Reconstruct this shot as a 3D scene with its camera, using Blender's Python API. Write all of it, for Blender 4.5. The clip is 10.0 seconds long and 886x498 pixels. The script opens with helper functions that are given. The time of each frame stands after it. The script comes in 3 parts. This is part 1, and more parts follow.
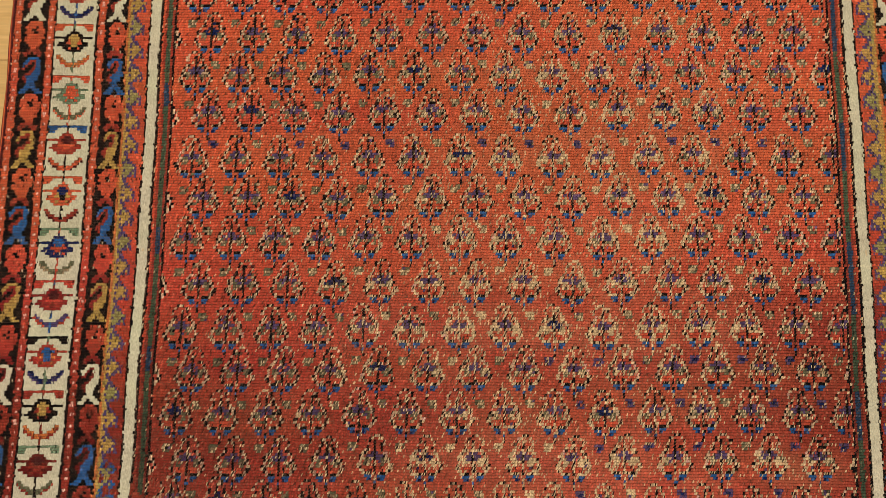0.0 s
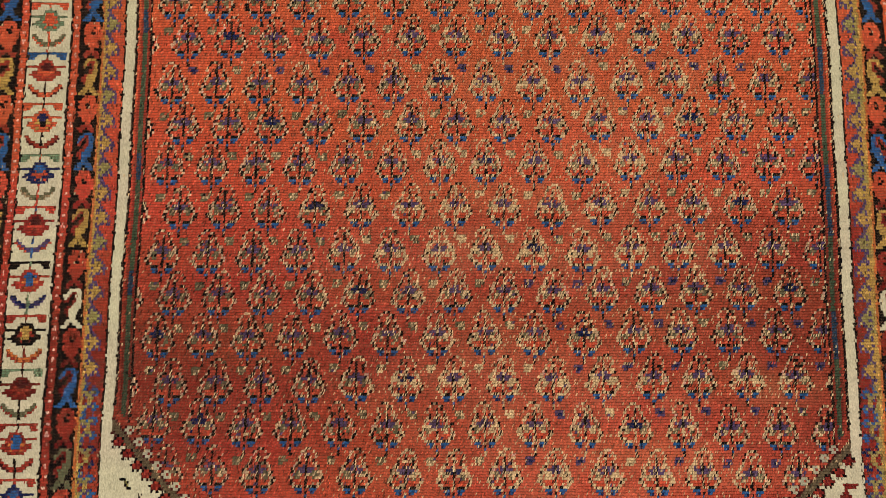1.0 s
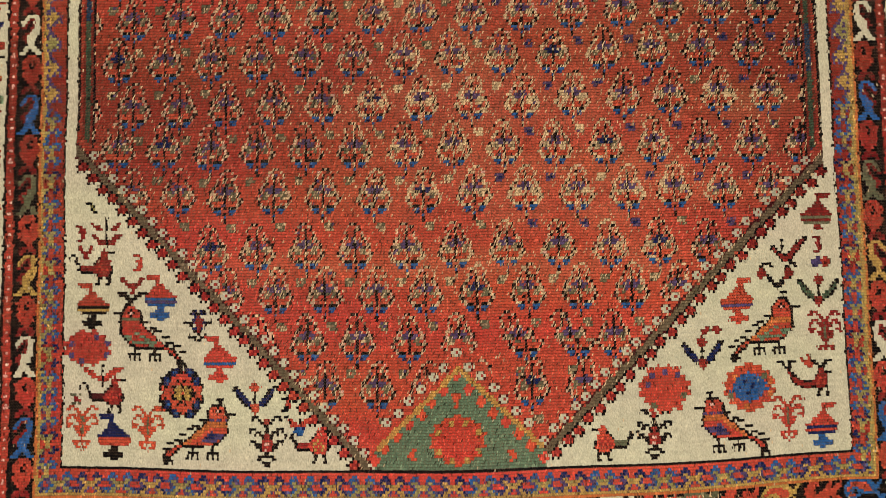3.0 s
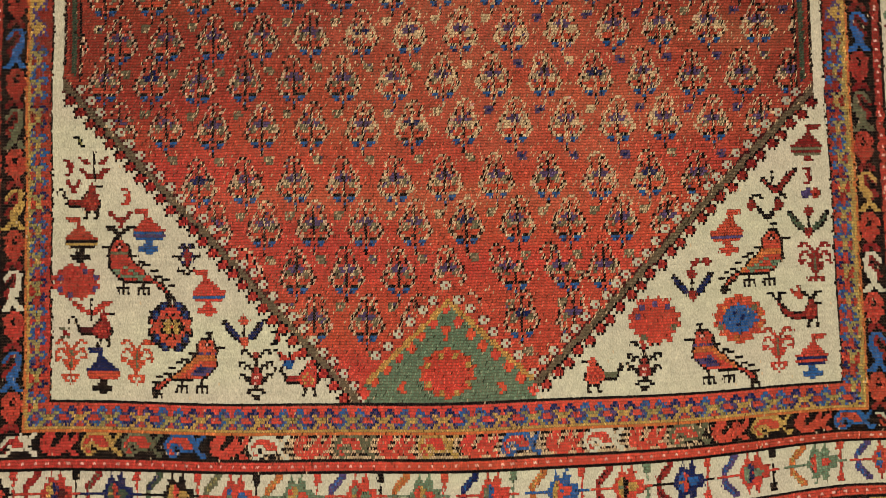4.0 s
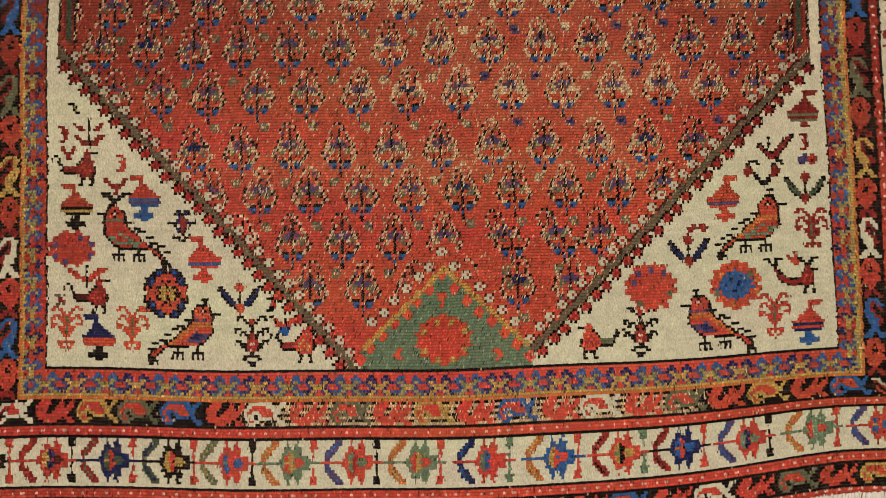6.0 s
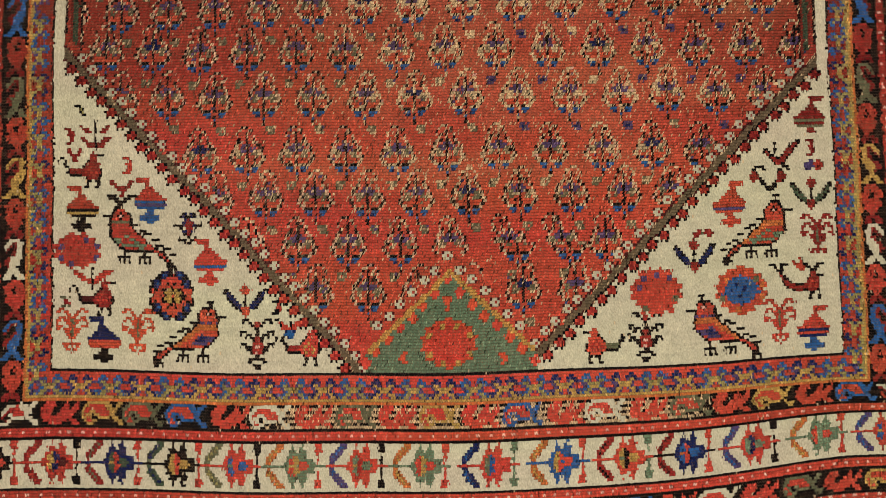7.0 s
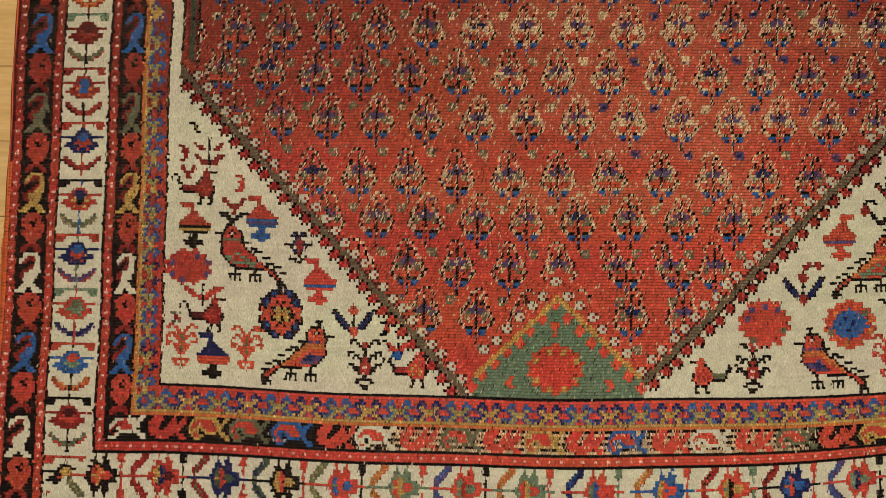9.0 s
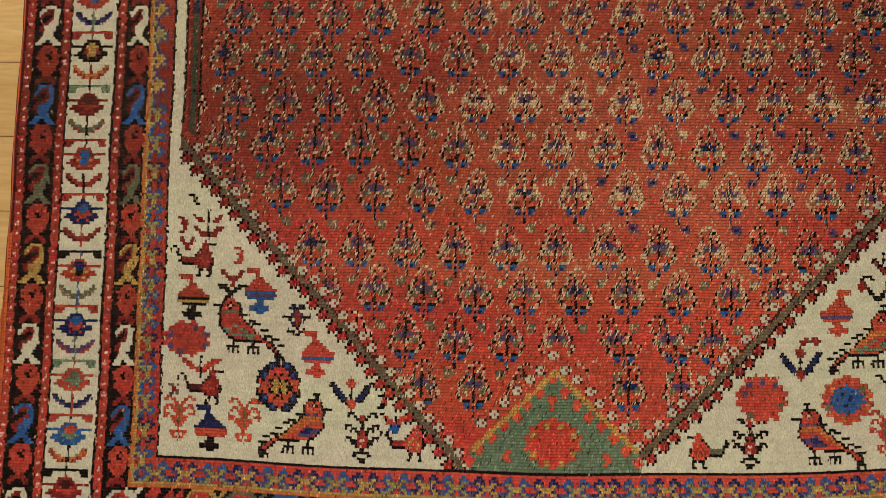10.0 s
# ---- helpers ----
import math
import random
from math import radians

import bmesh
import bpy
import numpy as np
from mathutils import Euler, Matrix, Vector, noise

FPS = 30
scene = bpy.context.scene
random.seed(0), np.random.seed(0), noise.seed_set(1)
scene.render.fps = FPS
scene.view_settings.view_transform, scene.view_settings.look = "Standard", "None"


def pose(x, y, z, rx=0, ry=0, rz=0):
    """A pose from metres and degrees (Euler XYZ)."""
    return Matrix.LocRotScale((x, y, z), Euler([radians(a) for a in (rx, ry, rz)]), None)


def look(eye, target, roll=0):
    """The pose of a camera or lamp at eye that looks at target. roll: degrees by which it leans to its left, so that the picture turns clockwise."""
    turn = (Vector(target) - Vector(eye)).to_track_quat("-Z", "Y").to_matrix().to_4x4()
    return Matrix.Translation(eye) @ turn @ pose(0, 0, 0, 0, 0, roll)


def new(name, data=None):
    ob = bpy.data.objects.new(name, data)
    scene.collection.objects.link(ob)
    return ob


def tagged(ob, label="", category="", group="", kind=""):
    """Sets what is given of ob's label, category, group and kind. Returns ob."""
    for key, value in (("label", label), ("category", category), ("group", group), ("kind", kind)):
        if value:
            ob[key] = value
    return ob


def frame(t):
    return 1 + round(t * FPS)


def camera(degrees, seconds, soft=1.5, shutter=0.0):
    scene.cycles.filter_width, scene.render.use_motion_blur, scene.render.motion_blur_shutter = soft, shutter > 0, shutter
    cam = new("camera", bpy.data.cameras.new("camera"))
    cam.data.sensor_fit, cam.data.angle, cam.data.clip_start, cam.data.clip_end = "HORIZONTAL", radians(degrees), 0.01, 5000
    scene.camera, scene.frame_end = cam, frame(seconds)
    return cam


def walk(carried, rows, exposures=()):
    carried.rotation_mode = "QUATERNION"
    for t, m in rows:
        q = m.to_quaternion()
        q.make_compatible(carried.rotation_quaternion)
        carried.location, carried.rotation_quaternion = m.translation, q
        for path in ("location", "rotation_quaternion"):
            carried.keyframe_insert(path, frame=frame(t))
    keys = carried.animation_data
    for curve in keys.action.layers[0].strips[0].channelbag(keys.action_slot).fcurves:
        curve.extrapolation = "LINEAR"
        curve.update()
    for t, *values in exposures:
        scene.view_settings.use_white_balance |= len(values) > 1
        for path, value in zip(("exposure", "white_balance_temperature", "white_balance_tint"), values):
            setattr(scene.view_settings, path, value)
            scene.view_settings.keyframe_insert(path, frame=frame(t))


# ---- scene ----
cam = camera(58.8, 10.0, soft=0.5)
# seconds, eye in metres, then tilt forwards from straight down, lean and turn in degrees
PATH = [
    (0.0, 0.4057, 0.5898, 0.9933, 6.541, 0.223, 0.419),
    (0.5, 0.4180, 0.5559, 0.9927, 6.067, 0.142, 0.221),
    (1.0, 0.4262, 0.5109, 0.9906, 5.509, -0.025, 0.110),
    (1.5, 0.4337, 0.4534, 0.9835, 4.857, -0.037, -0.106),
    (2.0, 0.4427, 0.3850, 0.9746, 4.018, -0.112, -0.397),
    (2.5, 0.4519, 0.2990, 0.9646, 3.135, -0.122, -0.746),
    (3.0, 0.4610, 0.2142, 0.9565, 2.579, -0.105, -1.057),
    (4.5, 0.4738, 0.1295, 0.9495, 1.834, -0.177, -1.287),
    (5.0, 0.4747, 0.1144, 0.9479, 1.694, -0.184, -1.325),
    (5.5, 0.4752, 0.1052, 0.9480, 1.718, -0.197, -1.358),
    (7.0, 0.4682, 0.1114, 0.9483, 1.694, -0.205, -1.039),
    (7.5, 0.4532, 0.1144, 0.9487, 1.786, -0.076, -0.747),
    (8.0, 0.4152, 0.1210, 0.9505, 1.787, -0.022, -0.342),
    (8.5, 0.3743, 0.1260, 0.9515, 1.816, 0.231, 0.135),
    (9.0, 0.3464, 0.1366, 0.9523, 1.980, 0.359, 0.535),
    (9.5, 0.3430, 0.1649, 0.9533, 2.180, 0.372, 0.763),
    (10.0, 0.3481, 0.2143, 0.9579, 2.656, 0.362, 0.828),
]
walk(cam, [(t, pose(x, y, z, rx, ry, rz)) for t, x, y, z, rx, ry, rz in PATH],
     exposures=[(0.0, 0.0), (3.0, 0.05), (5.0, -0.10), (7.5, -0.10), (9.0, -0.18), (10.0, -0.30)])

# ---- light: a dim warm room with one ceiling lamp beyond the far end of the rug, plus an added fill ----
world = bpy.data.worlds.new("world")
scene.world = world
world.use_nodes = True
world.node_tree.nodes["Background"].inputs[0].default_value = (1.0, 0.85, 0.65, 1)
world.node_tree.nodes["Background"].inputs[1].default_value = 0.02


def area_lamp(name, m, size, watts, colour):
    data = bpy.data.lights.new(name, "AREA")
    data.shape, data.size, data.energy, data.color = "DISK", size, watts, colour
    lamp = new(name, data)
    lamp.matrix_world = m
    return lamp


area_lamp("unseen_lamp", look((0.55, 2.10, 2.36), (0.5, 0.9, 0.0)), 0.30, 41, (1.0, 0.90, 0.79))
# added neutral fill that brightens the near end, no fixture known there
area_lamp("unseen_lamp", look((0.55, -0.9, 2.36), (0.5, 0.0, 0.0)), 0.40, 38, (1.0, 0.98, 1.0))

# ---- materials ----


def srgb(r, g, b):
    return tuple((c / 255 / 12.92) if c < 10 else ((c / 255 + 0.055) / 1.055) ** 2.4 for c in (r, g, b))


def material(name):
    m = bpy.data.materials.new(name)
    m.use_nodes = True
    nt = m.node_tree
    return m, nt, nt.nodes["Principled BSDF"]


def node(nt, kind, **inputs):
    n = nt.nodes.new(kind)
    for key, value in inputs.items():
        n.inputs[key.replace("_", " ")].default_value = value
    return n


def mix(nt, a, b, factor, blend="MIX"):
    n = nt.nodes.new("ShaderNodeMix")
    n.data_type, n.blend_type = "RGBA", blend
    for socket, value in ((n.inputs[0], factor), (n.inputs[6], a), (n.inputs[7], b)):
        if hasattr(value, "links"):
            nt.links.new(value, socket)
        else:
            socket.default_value = value
    return n.outputs[2]


def wool_material():
    """Dyed pile: the dye of each tuft, broken by fibre-sized grain, with the soft gloss of wool."""
    m, nt, b = material("knotted_wool")
    dye = nt.nodes.new("ShaderNodeAttribute")
    dye.attribute_name = "dye"
    place = nt.nodes.new("ShaderNodeNewGeometry")
    turn = node(nt, "ShaderNodeMapping")
    turn.inputs["Rotation"].default_value = (0, 0, radians(28))
    turn.inputs["Scale"].default_value = (1.0, 0.45, 1.0)
    nt.links.new(place.outputs["Position"], turn.inputs["Vector"])
    fibre = node(nt, "ShaderNodeTexNoise", Scale=800.0, Detail=3.0)
    blotch = node(nt, "ShaderNodeTexNoise", Scale=55.0, Detail=4.0)
    nt.links.new(turn.outputs[0], fibre.inputs["Vector"])
    nt.links.new(place.outputs["Position"], blotch.inputs["Vector"])
    ramp = node(nt, "ShaderNodeMapRange", From_Min=0.28, From_Max=0.72, To_Min=0.76, To_Max=1.24)
    nt.links.new(fibre.outputs[0], ramp.inputs[0])
    ramp2 = node(nt, "ShaderNodeMapRange", From_Min=0.3, From_Max=0.7, To_Min=0.9, To_Max=1.1)
    nt.links.new(blotch.outputs[0], ramp2.inputs[0])
    c = mix(nt, dye.outputs["Color"], ramp.outputs[0], 1.0, "MULTIPLY")
    c = mix(nt, c, ramp2.outputs[0], 1.0, "MULTIPLY")
    nt.links.new(c, b.inputs["Base Color"])
    b.inputs["Roughness"].default_value = 0.55
    b.inputs["Specular IOR Level"].default_value = 0.07
    bump = node(nt, "ShaderNodeBump", Strength=0.8, Distance=0.0012)
    nt.links.new(fibre.outputs[0], bump.inputs["Height"])
    nt.links.new(bump.outputs[0], b.inputs["Normal"])
    return m


def thread_material(name, colour, colour2):
    m, nt, b = material(name)
    place = nt.nodes.new("ShaderNodeNewGeometry")
    n = node(nt, "ShaderNodeTexNoise", Scale=90.0, Detail=5.0)
    nt.links.new(place.outputs["Position"], n.inputs["Vector"])
    f = node(nt, "ShaderNodeMapRange", From_Min=0.35, From_Max=0.65)
    nt.links.new(n.outputs[0], f.inputs[0])
    nt.links.new(mix(nt, (*colour, 1), (*colour2, 1), f.outputs[0]), b.inputs["Base Color"])
    b.inputs["Roughness"].default_value = 0.85
    return m


def wood_material():
    m, nt, b = material("pale_varnished_wood")
    place = nt.nodes.new("ShaderNodeNewGeometry")
    info = nt.nodes.new("ShaderNodeObjectInfo")
    shift = nt.nodes.new("ShaderNodeVectorMath")
    shift.operation = "MULTIPLY_ADD"
    shift.inputs[1].default_value = (7.0, 60.0, 7.0)
    nt.links.new(place.outputs["Position"], shift.inputs[0])
    nt.links.new(info.outputs["Random"], shift.inputs[2])
    grain = node(nt, "ShaderNodeTexNoise", Scale=1.0, Detail=6.0, Distortion=0.6)
    nt.links.new(shift.outputs[0], grain.inputs["Vector"])
    fine = node(nt, "ShaderNodeTexNoise", Scale=5.0, Detail=5.0)
    nt.links.new(shift.outputs[0], fine.inputs["Vector"])
    f = node(nt, "ShaderNodeMapRange", From_Min=0.3, From_Max=0.75)
    nt.links.new(grain.outputs[0], f.inputs[0])
    c = mix(nt, (*srgb(224, 190, 128), 1), (*srgb(203, 163, 98), 1), f.outputs[0])
    f2 = node(nt, "ShaderNodeMapRange", From_Min=0.3, From_Max=0.7, To_Min=0.88, To_Max=1.06)
    nt.links.new(fine.outputs[0], f2.inputs[0])
    c = mix(nt, c, f2.outputs[0], 1.0, "MULTIPLY")
    tone = node(nt, "ShaderNodeMapRange", To_Min=0.9, To_Max=1.06)
    nt.links.new(info.outputs["Random"], tone.inputs[0])
    c = mix(nt, c, tone.outputs[0], 1.0, "MULTIPLY")
    nt.links.new(c, b.inputs["Base Color"])
    b.inputs["Roughness"].default_value = 0.38
    bump = node(nt, "ShaderNodeBump", Strength=0.15, Distance=0.001)
    nt.links.new(fine.outputs[0], bump.inputs["Height"])
    nt.links.new(bump.outputs[0], b.inputs["Normal"])
    return m


def plaster_material():
    m, nt, b = material("warm_white_plaster")
    n = node(nt, "ShaderNodeTexNoise", Scale=4.0, Detail=8.0)
    nt.links.new(mix(nt, (0.72, 0.68, 0.6, 1), (0.8, 0.76, 0.68, 1), n.outputs[0]), b.inputs["Base Color"])
    b.inputs["Roughness"].default_value = 0.9
    bump = node(nt, "ShaderNodeBump", Strength=0.1, Distance=0.002)
    nt.links.new(n.outputs[0], bump.inputs["Height"])
    nt.links.new(bump.outputs[0], b.inputs["Normal"])
    return m


WOOL = wool_material()
COTTON = thread_material("undyed_cotton", srgb(214, 206, 190), srgb(232, 226, 212))
CORD_RED = thread_material("dark_red_cord", srgb(120, 40, 26), srgb(92, 26, 20))
CORD_ORANGE = thread_material("orange_cord", srgb(206, 98, 34), srgb(180, 84, 40))
FOUNDATION = thread_material("foundation_cloth", srgb(150, 122, 92), srgb(120, 92, 70))
WOOD = wood_material()
GAP = thread_material("dark_subfloor", srgb(66, 46, 28), srgb(50, 34, 20))
PLASTER = plaster_material()

# ---- the room: plain walls, ceiling and a boarded floor under the rug ----
FLOOR = -0.011
ROOM = (-2.6, 3.4, -2.6, 4.2, 2.45)


def box(bm, x0, x1, y0, y1, z0, z1):
    v = [bm.verts.new((x, y, z)) for z in (z0, z1) for y in (y0, y1) for x in (x0, x1)]
    for a in ((0, 2, 3, 1), (4, 5, 7, 6), (0, 1, 5, 4), (2, 6, 7, 3), (0, 4, 6, 2), (1, 3, 7, 5)):
        bm.faces.new([v[i] for i in a])


def mesh_object(name, bm, mat, parent=None, label=""):
    me = bpy.data.meshes.new(name)
    bm.to_mesh(me)
    bm.free()
    me.materials.append(mat)
    ob = new(name, me)
    ob.parent = parent
    return tagged(ob, label)


def setting():
    x0, x1, y0, y1, h = ROOM
    z = FLOOR
    for name, b in (("wall_north", (x0 - .15, x1 + .15, y1, y1 + .15, z, h)), ("wall_south", (x0 - .15, x1 + .15, y0 - .15, y0, z, h)),
                    ("wall_east", (x1, x1 + .15, y0, y1, z, h)), ("wall_west", (x0 - .15, x0, y0, y1, z, h)),
                    ("ceiling", (x0 - .15, x1 + .15, y0 - .15, y1 + .15, h, h + .15))):
        bm = bmesh.new()
        box(bm, *b)
        tagged(mesh_object(name, bm, PLASTER), "plain warm white plastered surface closing the room", "wall" if "wall" in name else "ceiling", kind="structure")
    bm = bmesh.new()
    box(bm, x0, x1, y0, y1, z - 0.12, z - 0.004)
    return tagged(mesh_object("floor", bm, GAP), "pale honey-coloured varnished wooden board floor under the rug", "floor", kind="structure")


floor = setting()

# ---- the rug: a grid of knots, drawn from weaving charts ----
KX, KY = 0.003025, 0.00353  # one knot across and along
WIDE, SIDE, END, HALF = 314, 63, 55, 300  # knots inside the white frame, in the side borders, in the end border, from the frame to the middle
COLS, ROWS = WIDE + 2 * SIDE, END + HALF
INNER = WIDE * KX

DYES = dict(
    R=srgb(190, 73, 55), r=srgb(146, 46, 40), V=srgb(200, 84, 56), C=srgb(222, 198, 156), W=srgb(191, 186, 157),
    K=srgb(11, 8, 9), D=srgb(74, 26, 27), B=srgb(46, 94, 146), N=srgb(26, 38, 82), P=srgb(84, 70, 108),
    G=srgb(110, 132, 102), O=srgb(104, 106, 78), Y=srgb(182, 150, 80), A=srgb(194, 112, 60), I=srgb(224, 176, 156), T=srgb(152, 132, 100),
    E=srgb(72, 88, 66), F=srgb(46, 68, 90), M=srgb(112, 98, 74), c=srgb(208, 174, 140), o=srgb(150, 142, 86), H=srgb(198, 154, 82))
CODES = "".join(DYES)
PALETTE = np.array([DYES[c] for c in CODES])
canvas = np.full((ROWS, COLS), CODES.index("R"), np.int16)
owner = np.zeros((ROWS, COLS), np.int32)
PARTS = []  # name, parent's number or -1, label


def part_number(name, parent=-1, label=""):
    PARTS.append((name, parent, label))
    return len(PARTS) - 1


def knot(x, y):
    """Column and row on the canvas of a place in the plan."""
    return int(math.floor(x / KX)) + SIDE, int(math.floor(y / KY)) + END


PX = (np.arange(COLS) - SIDE + 0.5) * KX
PY = (np.arange(ROWS) - END + 0.5) * KY
GX, GY = np.meshgrid(PX, PY)


def smooth(t):
    t = np.clip(t, 0, 1)
    return t * t * (3 - 2 * t)


def warp(x, y):
    """From the plan to the floor: the rug narrows away from its end, and the end border sags and pulls up at one corner."""
    x, y = np.asarray(x, float), np.asarray(y, float)
    yy = np.minimum(y, 1.06)
    left = 0.0155 + 0.06 * np.maximum(-x, 0)
    right = -0.013 - 0.03 * np.maximum(x - INNER, 0)
    s = smooth(x / INNER)
    wx = x + yy * (left * (1 - s) + right * s) + 0.0012 * np.sin(9 * y + 1) + 0.0006 * np.sin(31 * y + 7 * x)
    wx = wx + np.minimum(x, 0) * 0.05 * (0.4 + 0.6 * np.exp(-np.maximum(y, 0) / 0.3))
    fade = np.exp(-np.maximum(y, 0) / 0.16)
    sag = 0.0050 - 0.0140 * np.sin(np.pi * np.clip(x / INNER, 0, 1)) + 0.001 * smooth((x - 0.8) / 0.15)
    lift = 0.020 * smooth((x - 0.62) / 0.42) * smooth(-y / 0.14)
    wy = y + fade * sag + lift + 0.0008 * np.sin(23 * x + 5 * y)
    return wx, wy


def plan(x, y):
    """The way back, from the floor to the plan."""
    px, py = x, y
    for _ in range(6):
        wx, wy = warp(px, py)
        px, py = px + x - float(wx), py + y - float(wy)
    return px, py


def resample(chart, wide, high):
    h, w = len(chart), max(map(len, chart))
    chart = [row.ljust(w, ".") for row in chart]
    return ["".join(chart[int((j + 0.5) * h / high)][int((i + 0.5) * w / wide)] for i in range(wide)) for j in range(high)]


def turned(chart):
    """A quarter turn: what was at the top lies at the left."""
    w = max(map(len, chart))
    chart = [row.ljust(w, ".") for row in chart]
    return ["".join(row[i] for row in chart) for i in range(w)]


def flipped(chart):
    w = max(map(len, chart))
    return [row.ljust(w, ".")[::-1] for row in chart]


def draw(chart, c, r, number, dyes="", where=None):
    """Ties the chart's knots with its top left corner at column c, row r; dyes swaps its letters, as in 'aR bK'."""
    swap = {p[0]: p[1] for p in dyes.split()}
    for j, line in enumerate(chart):
        for i, ch in enumerate(line):
            ch = swap.get(ch, ch)
            if ch in ". ":
                continue
            cc, rr = c + i, r - j
            if 0 <= cc < COLS and 0 <= rr < ROWS and (where is None or where[rr, cc]):
                canvas[rr, cc] = CODES.index(ch)
                owner[rr, cc] = number


def draw_at(chart, x, y, number, dyes="", where=None):
    c, r = knot(x, y)
    draw(chart, c - max(map(len, chart)) // 2, r + len(chart) // 2, number, dyes, where)


def fill(mask, dye, number=None):
    canvas[mask] = CODES.index(dye)
    if number is not None:
        owner[mask] = number


def inside(points, u, v):
    """Which of the places u, v lie in the polygon."""
    hit = np.zeros(u.shape, bool)
    for (x0, y0), (x1, y1) in zip(points, points[1:] + points[:1]):
        if y0 != y1:
            hit ^= ((v >= y0) != (v >= y1)) & (u < (x1 - x0) * (v - y0) / (y1 - y0) + x0)
    return hit


rng = np.random.default_rng(4)

# ---- charts ----
BOTEH = """
.....KcK.......
....cR.RcK.....
...K.RRKRK.....
...cRVRKRRc....
....KRRKVRK....
...cKVRKRRKc...
..KcRRPKPRRKc..
..cRPPPKPPPRcK.
.KcOOPPKPPOOcK.
.cKOTORKROTORc.
KcROORRKRROORcK
cKRVVVVKVVVVRKc
.KcVVVVKVVVVcK.
..cKKKRKRKKKc..
...BBBRRRBBB...
....BN.K.NB....
.......B.......
.......K.......
.......K.......
...OOOO........
...OTTO........
...OOO.........
""".split()
COMMA = """
...aaaaa..
..aaiiiaa.
.aaii.iaa.
.ai...iaa.
.i...iiaa.
....iiaaa.
..iiiaaaa.
.iiaaaaa..
.iiaaaaa..
..iaaaa...
...aaaa...
..aaaaaa..
.aaa..aaa.
aaa....aaa
""".split()
FULL_COMMA = """
...aaaaa..
..aaaaaaa.
.aaaaa.aa.
.aaa..aaaa
.aaaa..aaa
..aaaaaaaa
.aaaaaaaaa
.aaaaaaaa.
..aaaaaaa.
...aaaaa..
....aaa...
..irriri..
.irr..rri.
.ri....ir.
""".split()
END_COMMA = """
..aaaaaaaaa...aa
.aaiiiiiiaaa.aa.
aaiiiiiiiiaaaa..
aiiaaaiiiiiaaa..
aiaaKaaiiiiaa...
aaiaKKaaaaa.aa..
.aiiaaK......aaa
..aaaKK.......aa
""".split()
END_FULL_COMMA = """
...aaaa....a...a
..aaaaaK..aa..aa
.aaaaaK..aaa.aaa
.aaaaK..aaaaaaa.
.aaaaK.aaaaaaa..
.aaaaaaaaaaaa...
..aaaaaaaaa.aaa.
....aaaaa....aaa
""".split()
SIDE_UNIT = """
aaaaaaaasaaaaaaaa
aaaa....s....aaaa
aaa.....f.....aaa
......fffff......
.....ffhhhff.....
ffffffhhhhhffffff
....ffghhhgff....
..fffggiiiggfff..
.ffffffiiifffff..
...fffgfffgff....
.....fffffff.....
........s........
.ll.....s.....ll.
.mll....s....llm.
..mlll..s..lllm..
...mmlllslllmm...
.....mllsllm.....
........s........
........s........
""".split()
BORDER_UNIT = """
......lll...f...f....aaa.
.....lmll...f..ff....aaa.
....lmll...fff.fff...aaa.
...lmll....fffffff....a..
..lmll....ffghffff....a..
..lml.....fgghhffffff.a..
..ll.....ffgghhiiifff.a..
sssssssssffyyhsiiiifffsss
..ll.....ffgghhiiifff.a..
..lml.....fgghhffffff.a..
..lmll....ffghffff....a..
...lmll....fffffff....a..
....lmll...fff.fff...aaa.
.....lmll...f..ff....aaa.
......lll...f...f....aaa.
""".split()
LATTICE = """
RRRRRRRRRRRR
RRbbRRRRbbRR
RbbpbRRbpbbR
pbyypRRpyybp
RppyyoYyypRR
RRpbyYYybpRR
bpbyypRpyybp
ybyypRRRpyyb
""".split()
FLORET = "DWWD WWrW DWWD".split()
BLOB = "..K.. .KrRK KRrrr .rrRK .K.K.".split()
VASE = """
aaaaaa.......
.aaaaa.......
....aa.......
....aaa......
...aaaaa.....
..aaaaaaaa...
.aaaaaaaaaa..
aaaaaaaaaaaaa
bbbbbbbbbbbbb
ppppppppppppp
.bbbbbbbbbbb.
.....ccc.....
....cccc.....
..cccccccc...
..cccccccc...
.....ccc.....
""".split()
SMALL_FIGURE = """
..............a.....
.............aaaKKK.
.KK..........aba....
K..K........Kaaa....
K.KK.......Kaaaaa...
...KK.....Kaabaaa...
....KtttttaababaaK..
....KttttaabababaK..
.....KKKKKaababaaK..
...........KaaaaK...
............KK.KK...
............K...K...
...........KK..KK...
""".split()
FORKED_FIGURE = """
KKK..KKK......KK...KKK.
..KK.K.........KK.KK...
...KKK...........KK....
....rK..........rrr....
....rrK.........KrrKKK.
.....rrK.......Krrrr...
.....KrrK......rrRrr...
......KrrrKKKKrrRrRr...
.......KrrrrrrrrRrRr...
.........KrrrrKKrrrK...
................KK.K...
................K..K...
...............KK..KK..
""".split()
SPRIG = """
......K......
......K......
aa....K....aa
.aaa..K..aaa.
..aaa.K.aaa..
......K......
aaa...K..aaaa
.aaa..K.aaaa.
..aaaaKaaaa..
...aaaKaaa...
......K......
""".split()
TREE = """
.aaa.....aaa.
aa.aa...aa.aa
....aa.aa....
.aaa.aaa.aaa.
aa.aaaoaaa.aa
a...aaoaa...a
aaa..aoa..aaa
aa.aaaoaaa..a
...aaaoaaa...
....aaoaa....
.....aaa.....
......a......
...aaaaaaa...
...aa.a.aa...
....aa.aa....
......a......
""".split()
